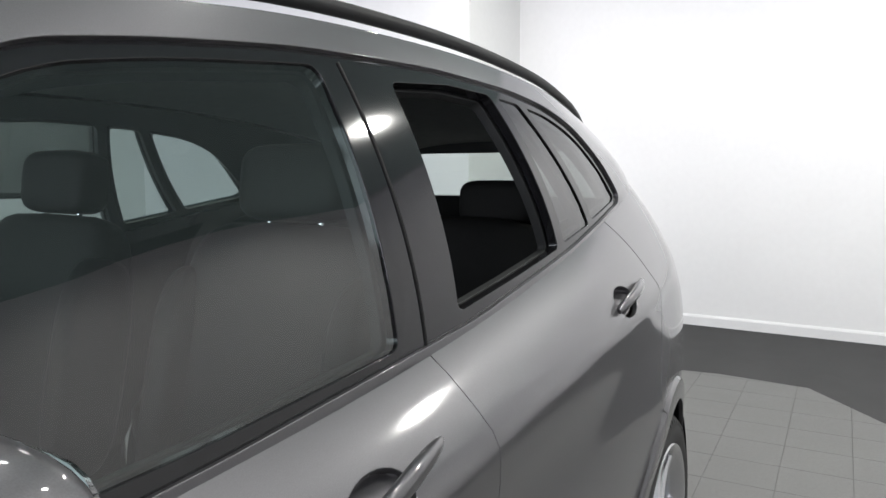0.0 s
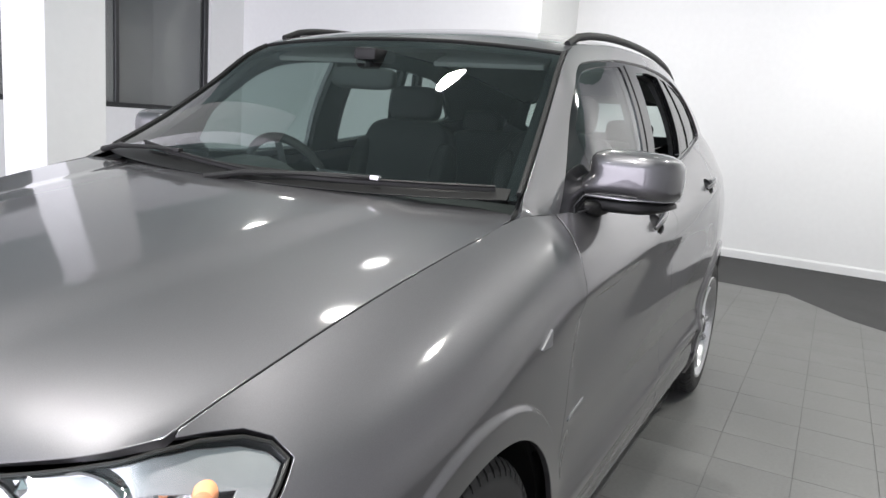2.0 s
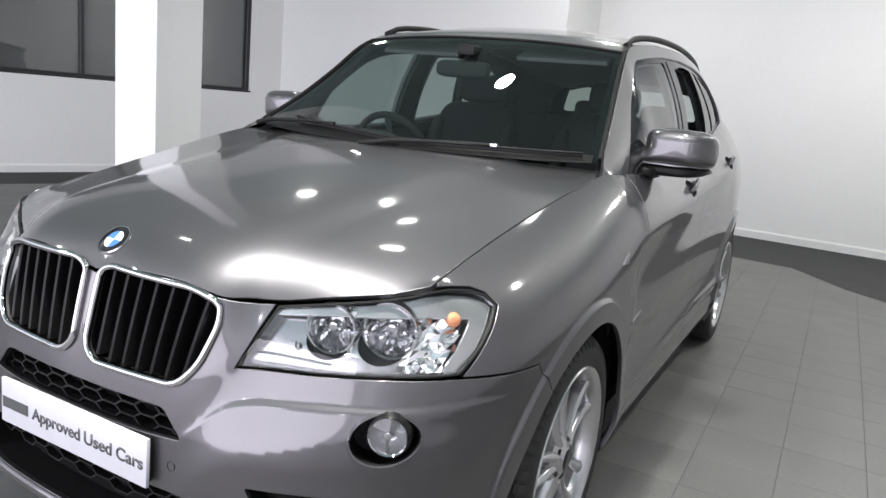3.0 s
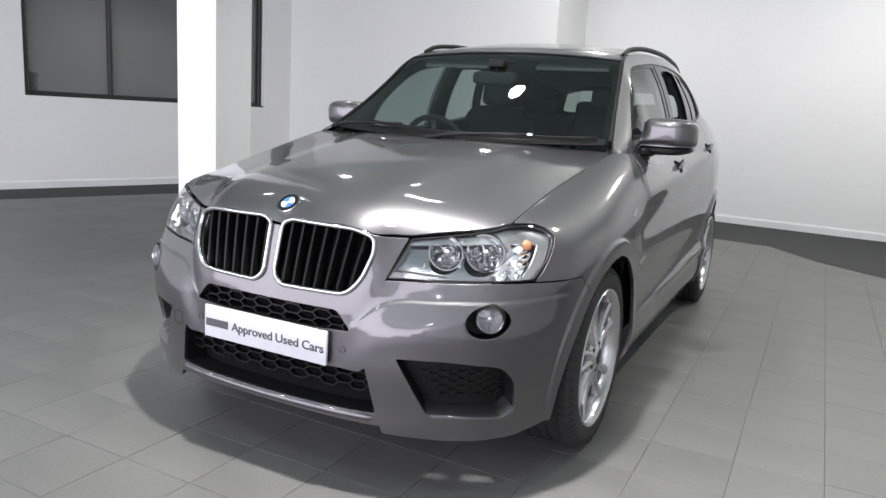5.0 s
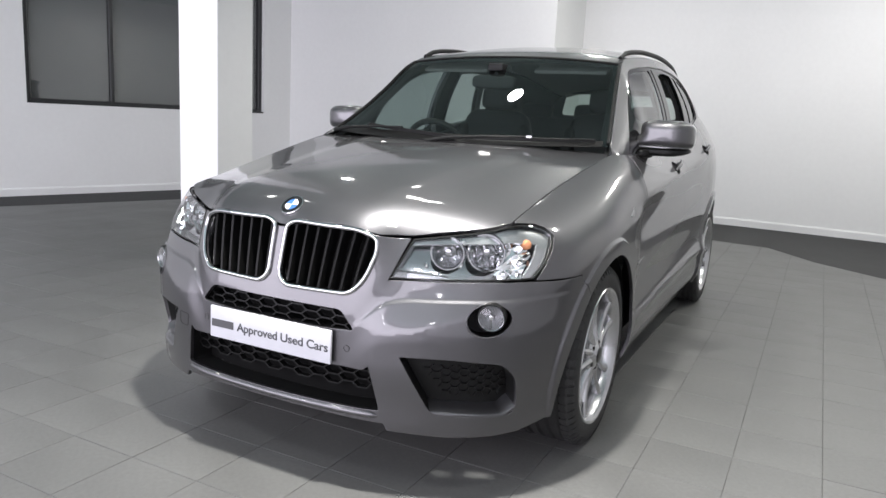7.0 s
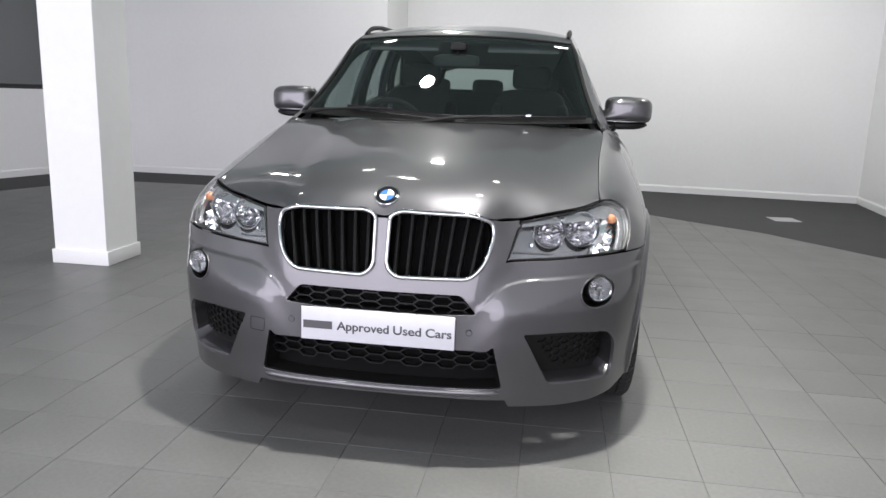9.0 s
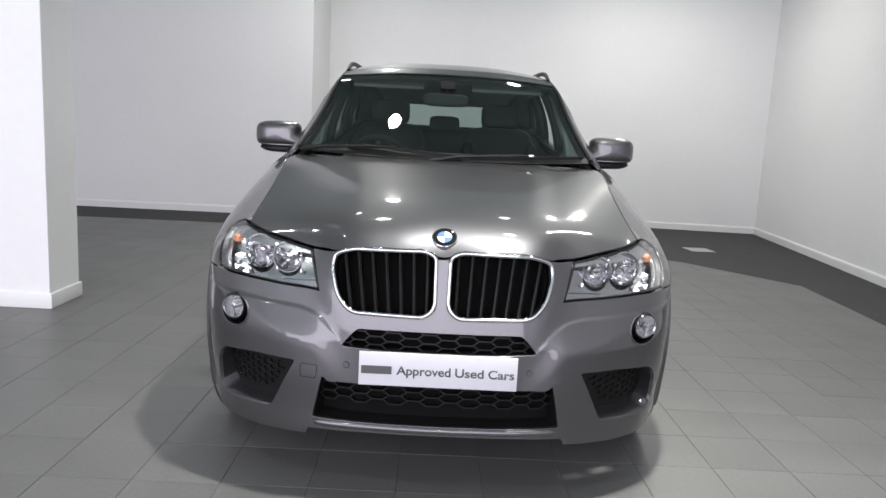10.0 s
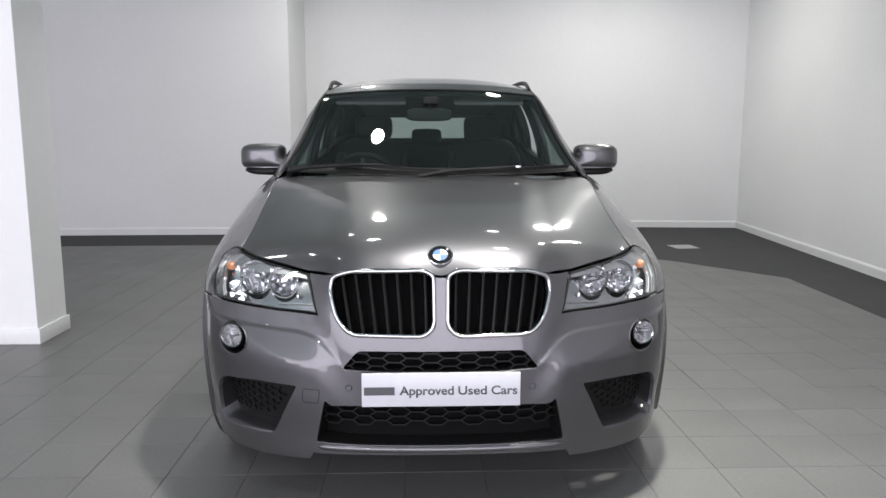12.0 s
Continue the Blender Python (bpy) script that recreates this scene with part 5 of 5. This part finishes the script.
part("cabin_floor", box_bm(1.46, 2.6, 0.06, (0, 0.5, 0.40)), CABIN, car, "dark carpeted cabin floor")
part("bulkhead", box_bm(1.5, 0.05, 0.62, (0, -0.98, 0.72)), CABIN, car, "dark bulkhead")
part("engine_cover", box_bm(1.3, 0.9, 0.3, (0, -1.50, 0.62), 0.04), CABIN, car, "dark engine bay filling")
part("radiator", box_bm(0.95, 0.05, 0.48, (0, -2.03, 0.58), 0.01), BLACK, car, "dark radiator")

# dashboard with binnacle and vents
bm = bmesh.new()
rows = []
for x in np.linspace(-0.72, 0.72, 25):
    hump = 0.055 * math.exp(-(((x + 0.37) / 0.17) ** 4))
    prof = [(-1.02, 1.075), (-0.90, 1.095), (-0.72, 1.100 + hump * 0.6), (-0.60, 1.095 + hump), (-0.545, 1.065 + hump * 0.9), (-0.54, 1.00), (-0.58, 0.90), (-0.62, 0.70), (-0.66, 0.55)]
    rows.append([bm.verts.new((x, y + 0.06 * (x / 0.72) ** 2 * (-1 if y < -0.8 else 0.2), z)) for y, z in prof])
for a, b in zip(rows, rows[1:]):
    for k in range(len(a) - 1):
        bm.faces.new((a[k], b[k], b[k + 1], a[k + 1]))
bmesh.ops.recalc_face_normals(bm, faces=bm.faces[:])
dash = part("dashboard", bm, CABIN, car, "dark grey dashboard")
part("trim_strip", tube_bm([(x, -0.548 + 0.012 * (x / 0.7) ** 2, 0.955) for x in np.linspace(-0.70, 0.70, 15)], 0.010, 8, False, (0.5, 1.6)), ALLOY, dash, "silver trim strip")
part("centre_screen", box_bm(0.24, 0.03, 0.11, (0.0, -0.575, 1.075), 0.006), BLACK_GLOSS, dash, "dark centre display")

# steering wheel
at = Matrix.Translation((-0.375, -0.42, 1.045)) @ Matrix.Rotation(radians(-66), 4, "X")
wheel_pts = [(0.186 * math.cos(a), 0.186 * math.sin(a), 0) for a in np.linspace(0, 2 * math.pi, 40)[:-1]]
steering = part("steering_wheel", tube_bm(wheel_pts, 0.0165, 10, True), LEATHER, car, "black leather steering wheel", at=at)
part("steering_hub", superquad(0, 0, 0, 0.075, 0.055, 0.03, 0.6, 0.6, 20, 10), CABIN, steering)
for a in (0, math.pi, -math.pi / 2):
    part("steering_spoke", tube_bm([(0.06 * math.cos(a), 0.05 * math.sin(a), 0), (0.18 * math.cos(a), 0.18 * math.sin(a), 0)], 0.016, 8, False, (1, 0.5)), ALLOY, steering)
part("steering_column", tube_bm([(0, 0, -0.02), (0, 0, -0.2)], 0.04, 12), CABIN, steering)


def cushion(sx, sy, sz, e=0.35):
    return superquad(0, 0, 0, sx / 2, sy / 2, sz / 2, e, e, 28, 14)


def front_seat(x):
    seat = part("front_seat", cushion(0.50, 0.52, 0.16), LEATHER, car, "black leather front seat with headrest", at=pose(x, 0.10, 0.62, 4, 0, 0))
    for name, bm, m in (
        ("backrest", cushion(0.48, 0.13, 0.62, 0.4), pose(0, 0.30, 0.36, -16, 0, 0)),
        ("bolster", cushion(0.09, 0.17, 0.50, 0.6), pose(0.215, 0.265, 0.33, -16, 0, 0)),
        ("bolster", cushion(0.09, 0.17, 0.50, 0.6), pose(-0.215, 0.265, 0.33, -16, 0, 0)),
        ("headrest", cushion(0.255, 0.10, 0.155, 0.45), pose(0, 0.405, 0.735, -12, 0, 0)),
    ):
        part(name, bm, LEATHER, seat, at=m)
    for dx in (-0.065, 0.065):
        part("headrest_post", tube_bm([(dx, 0.375, 0.56), (dx, 0.392, 0.68)], 0.0065, 8), CHROME, seat, "chrome headrest post")


front_seat(0.37)
front_seat(-0.37)
bench = part("rear_bench", cushion(1.26, 0.50, 0.18), LEATHER, car, "black leather rear bench with three headrests", at=pose(0, 0.98, 0.64, 4, 0, 0))
part("backrest", cushion(1.26, 0.14, 0.56, 0.3), LEATHER, bench, at=pose(0, 0.28, 0.34, -14, 0, 0))
for x in (-0.42, 0, 0.42):
    part("headrest", cushion(0.24, 0.10, 0.13, 0.45), LEATHER, bench, at=pose(x, 0.37, 0.655, -10, 0, 0))
part("parcel_shelf", box_bm(1.2, 0.66, 0.02, (0, 1.72, 1.10), 0.006), CABIN, car, "dark luggage cover")

# inner mirror and its sensor cover
inner = part("inner_mirror", superquad(-0.01, -0.50, 1.435, 0.125, 0.022, 0.036, 0.5, 0.5), CABIN, car, "black inner mirror")
part("mirror_glass", superquad(-0.01, -0.479, 1.435, 0.115, 0.004, 0.030, 0.4, 0.5, 24, 6), MIRROR, inner)
part("sensor_cover", box_bm(0.085, 0.13, 0.04, (0, -0.455, 1.512), 0.012), BLACK, inner, at=pose(0, 0, 0, 0, 0, 0))
part("mirror_stem", tube_bm([(0, -0.48, 1.50), (-0.01, -0.50, 1.44)], 0.012, 8), CABIN, inner)
for sx in (-1, 1):
    part("sun_visor", box_bm(0.40, 0.15, 0.018, (0, 0, 0), 0.006), HEADLINER, car, "grey sun visor", at=pose(sx * 0.34, -0.24, 1.532, 22, 0, 0))

# tail lamps close the rear corners
for sx in (1, -1):
    o = [(17.75 * KR, 0.93), (17.75 * KR, 1.05), (18.9 * KR, 1.05), (19.3 * KR, 0.95), (18.8 * KR, 0.90)]
    panel("tail_lamp", o, [], lambda u, z, sx=sx: shell(np.asarray(u) / KR, z) * np.array((sx, 1, 1)), 0.04, material("red_lamp", (0.30, 0.01, 0.01), 0.15, 0, 0.8), car, "red tail lamp", flip=sx < 0, lift=0.006, depth=0.006)


# ---- windows ----
PANE = glass("window_pane", (0.75, 0.77, 0.77))


def framed_window(name, label, a, b, opening, mullions):
    """A dark frame with mullions, panes and a sill in an opening of the wall that runs from a to b."""
    run = Vector((*b, 0)) - Vector((*a, 0))
    win = tagged(new(name), label, "window", kind="structure")
    win.matrix_world = Matrix.Translation((*a, 0)) @ Matrix.Rotation(math.atan2(run.y, run.x), 4, "Z")
    s0, s1, z0, z1 = opening
    for sx, sz, c in ((s1 - s0 - 0.12, 0.06, ((s0 + s1) / 2, -0.10, z0 + 0.03)), (s1 - s0 - 0.12, 0.06, ((s0 + s1) / 2, -0.10, z1 - 0.03)),
                      (0.06, z1 - z0, (s0 + 0.03, -0.10, (z0 + z1) / 2)), (0.06, z1 - z0, (s1 - 0.03, -0.10, (z0 + z1) / 2))):
        part("window_frame", box_bm(sx, 0.08, sz, c, 0.004, 1), FRAME_DARK, win, smooth=False)
    for m in mullions:
        part("mullion", box_bm(0.05, 0.07, z1 - z0 - 0.12, (m, -0.10, (z0 + z1) / 2), 0.004, 1), FRAME_DARK, win, smooth=False)
    edges = [s0 + 0.06] + mullions + [s1 - 0.06]
    for p, q in zip(edges, edges[1:]):
        pane = part("pane", box_bm(q - p - 0.052, 0.006, z1 - z0 - 0.124, ((p + q) / 2, -0.10, (z0 + z1) / 2)), PANE, win, smooth=False)
        pane.visible_shadow = False
    part("window_sill", box_bm(s1 - s0, 0.09, 0.02, ((s0 + s1) / 2, -0.045, z0 + 0.012), 0.004, 1), FRAME_DARK, win, smooth=False)
    return win


window = framed_window("window_1", "dark framed window with grey blinds behind the glass", NW, SW, WIN, [1.72, 2.82])
# assumed window out of view, added to hold the daylight lamp
framed_window("window_2", "wide dark framed shop window, assumed, around the daylight lamp", SW, SE, SHOP, [2.5, 4.6, 6.7, 8.8, 10.9])
# slatted blinds close behind the panes
s0, s1, z0, z1 = WIN
slat_mesh = None
for i in range(int((z1 - z0 - 0.03) / 0.024)):
    z = z0 + 0.03 + i * 0.024
    if slat_mesh is None:
        ob = part("blind_slat", box_bm(s1 - s0 - 0.14, 0.0245, 0.0015, (0, 0, 0)), BLIND, window, smooth=False)
        slat_mesh = ob.data
    else:
        ob = new("blind_slat", slat_mesh)
        ob.parent = window
    ob.matrix_local = pose((s0 + s1) / 2, -0.16, z, 80, 0, 0)

# ---- ceiling downlights ----
first = thing("downlight", "round recessed ceiling downlight with a bright diffuser", "downlight", pose(LAMPS[0][0], LAMPS[0][1], CEILING), "ceiling downlights")
part("trim_ring", lathe_bm([(0.088, -0.001), (0.112, -0.001), (0.112, -0.008), (0.104, -0.012), (0.088, -0.008)], 40, "z"), SKIRTING, first)
part("diffuser", lathe_bm([(0.0, -0.004), (0.088, -0.004), (0.088, -0.001)], 40, "z"), LIT, first)
# includes the unseen ones added far ahead of the car
for lx, ly, *_ in LAMPS[1:]:
    copy_thing(first, pose(lx, ly, CEILING))

# ---- pale floor plate in the carpet ----
plate_f = part("floor_plate", box_bm(0.30, 0.30, 0.004, (0, 0, 0), 0.001, 1), ALLOY, None, smooth=False)
plate_f.matrix_world = pose(3.19, 4.12, 0.003, 0, 0, 6)
tagged(plate_f, "pale metal floor socket plate set in the charcoal carpet", "floor plate")

# ---- floor tiles ----
PITCH_X, PITCH_Y = 0.3105, 0.3085
tile_bm = box_bm(PITCH_X - 0.0022, PITCH_Y - 0.0022, 0.012, (0, 0, -0.0062), 0.0007, 1)
tile_me = bpy.data.meshes.new("tile")
tile_bm.to_mesh(tile_me)
tile_bm.free()
tile_me.materials.append(TILE)
edge_poly = CARPET_EDGE + [(-9.4, -9.0)]
rest_v, rest_f, near = [], [], []
for i in range(-35, 12):
    for j in range(-27, 20):
        cx, cy = 1.115 + PITCH_X * (i + 0.5), -0.630 + PITCH_Y * (j + 0.5)
        corners = [(cx + a * PITCH_X / 2, cy + b * PITCH_Y / 2) for a in (-1, 1) for b in (-1, 1)]
        if not any(inside(edge_poly, corners)):
            continue
        near.append((abs(cx - 0.2) * 0.8 + abs(cy + 1.4), cx, cy))
near.sort()
for k, (_, cx, cy) in enumerate(near):
    if k < 300:
        ob = new("tile", tile_me)
        ob.parent = floor
        ob.location = (cx, cy, random.uniform(-0.0004, 0.0004))
        ob.rotation_euler = (0, 0, random.choice((0, math.pi)))
    else:
        n = len(rest_v)
        hx, hy = (PITCH_X - 0.0022) / 2, (PITCH_Y - 0.0022) / 2
        for z, g in ((-0.006, 0.0), (-0.0009, 0.0), (-0.0002, 0.0007)):
            rest_v += [(cx - hx + g, cy - hy + g, z), (cx + hx - g, cy - hy + g, z), (cx + hx - g, cy + hy - g, z), (cx - hx + g, cy + hy - g, z)]
        for r in (0, 4):
            rest_f += [(n + r + q, n + r + (q + 1) % 4, n + r + 4 + (q + 1) % 4, n + r + 4 + q) for q in range(4)]
        rest_f.append((n + 8, n + 9, n + 10, n + 11))
tagged(mesh_from("floor_tiles", rest_v, rest_f, TILE, floor, "grey square porcelain floor tiles", smooth=False), kind="stuff")
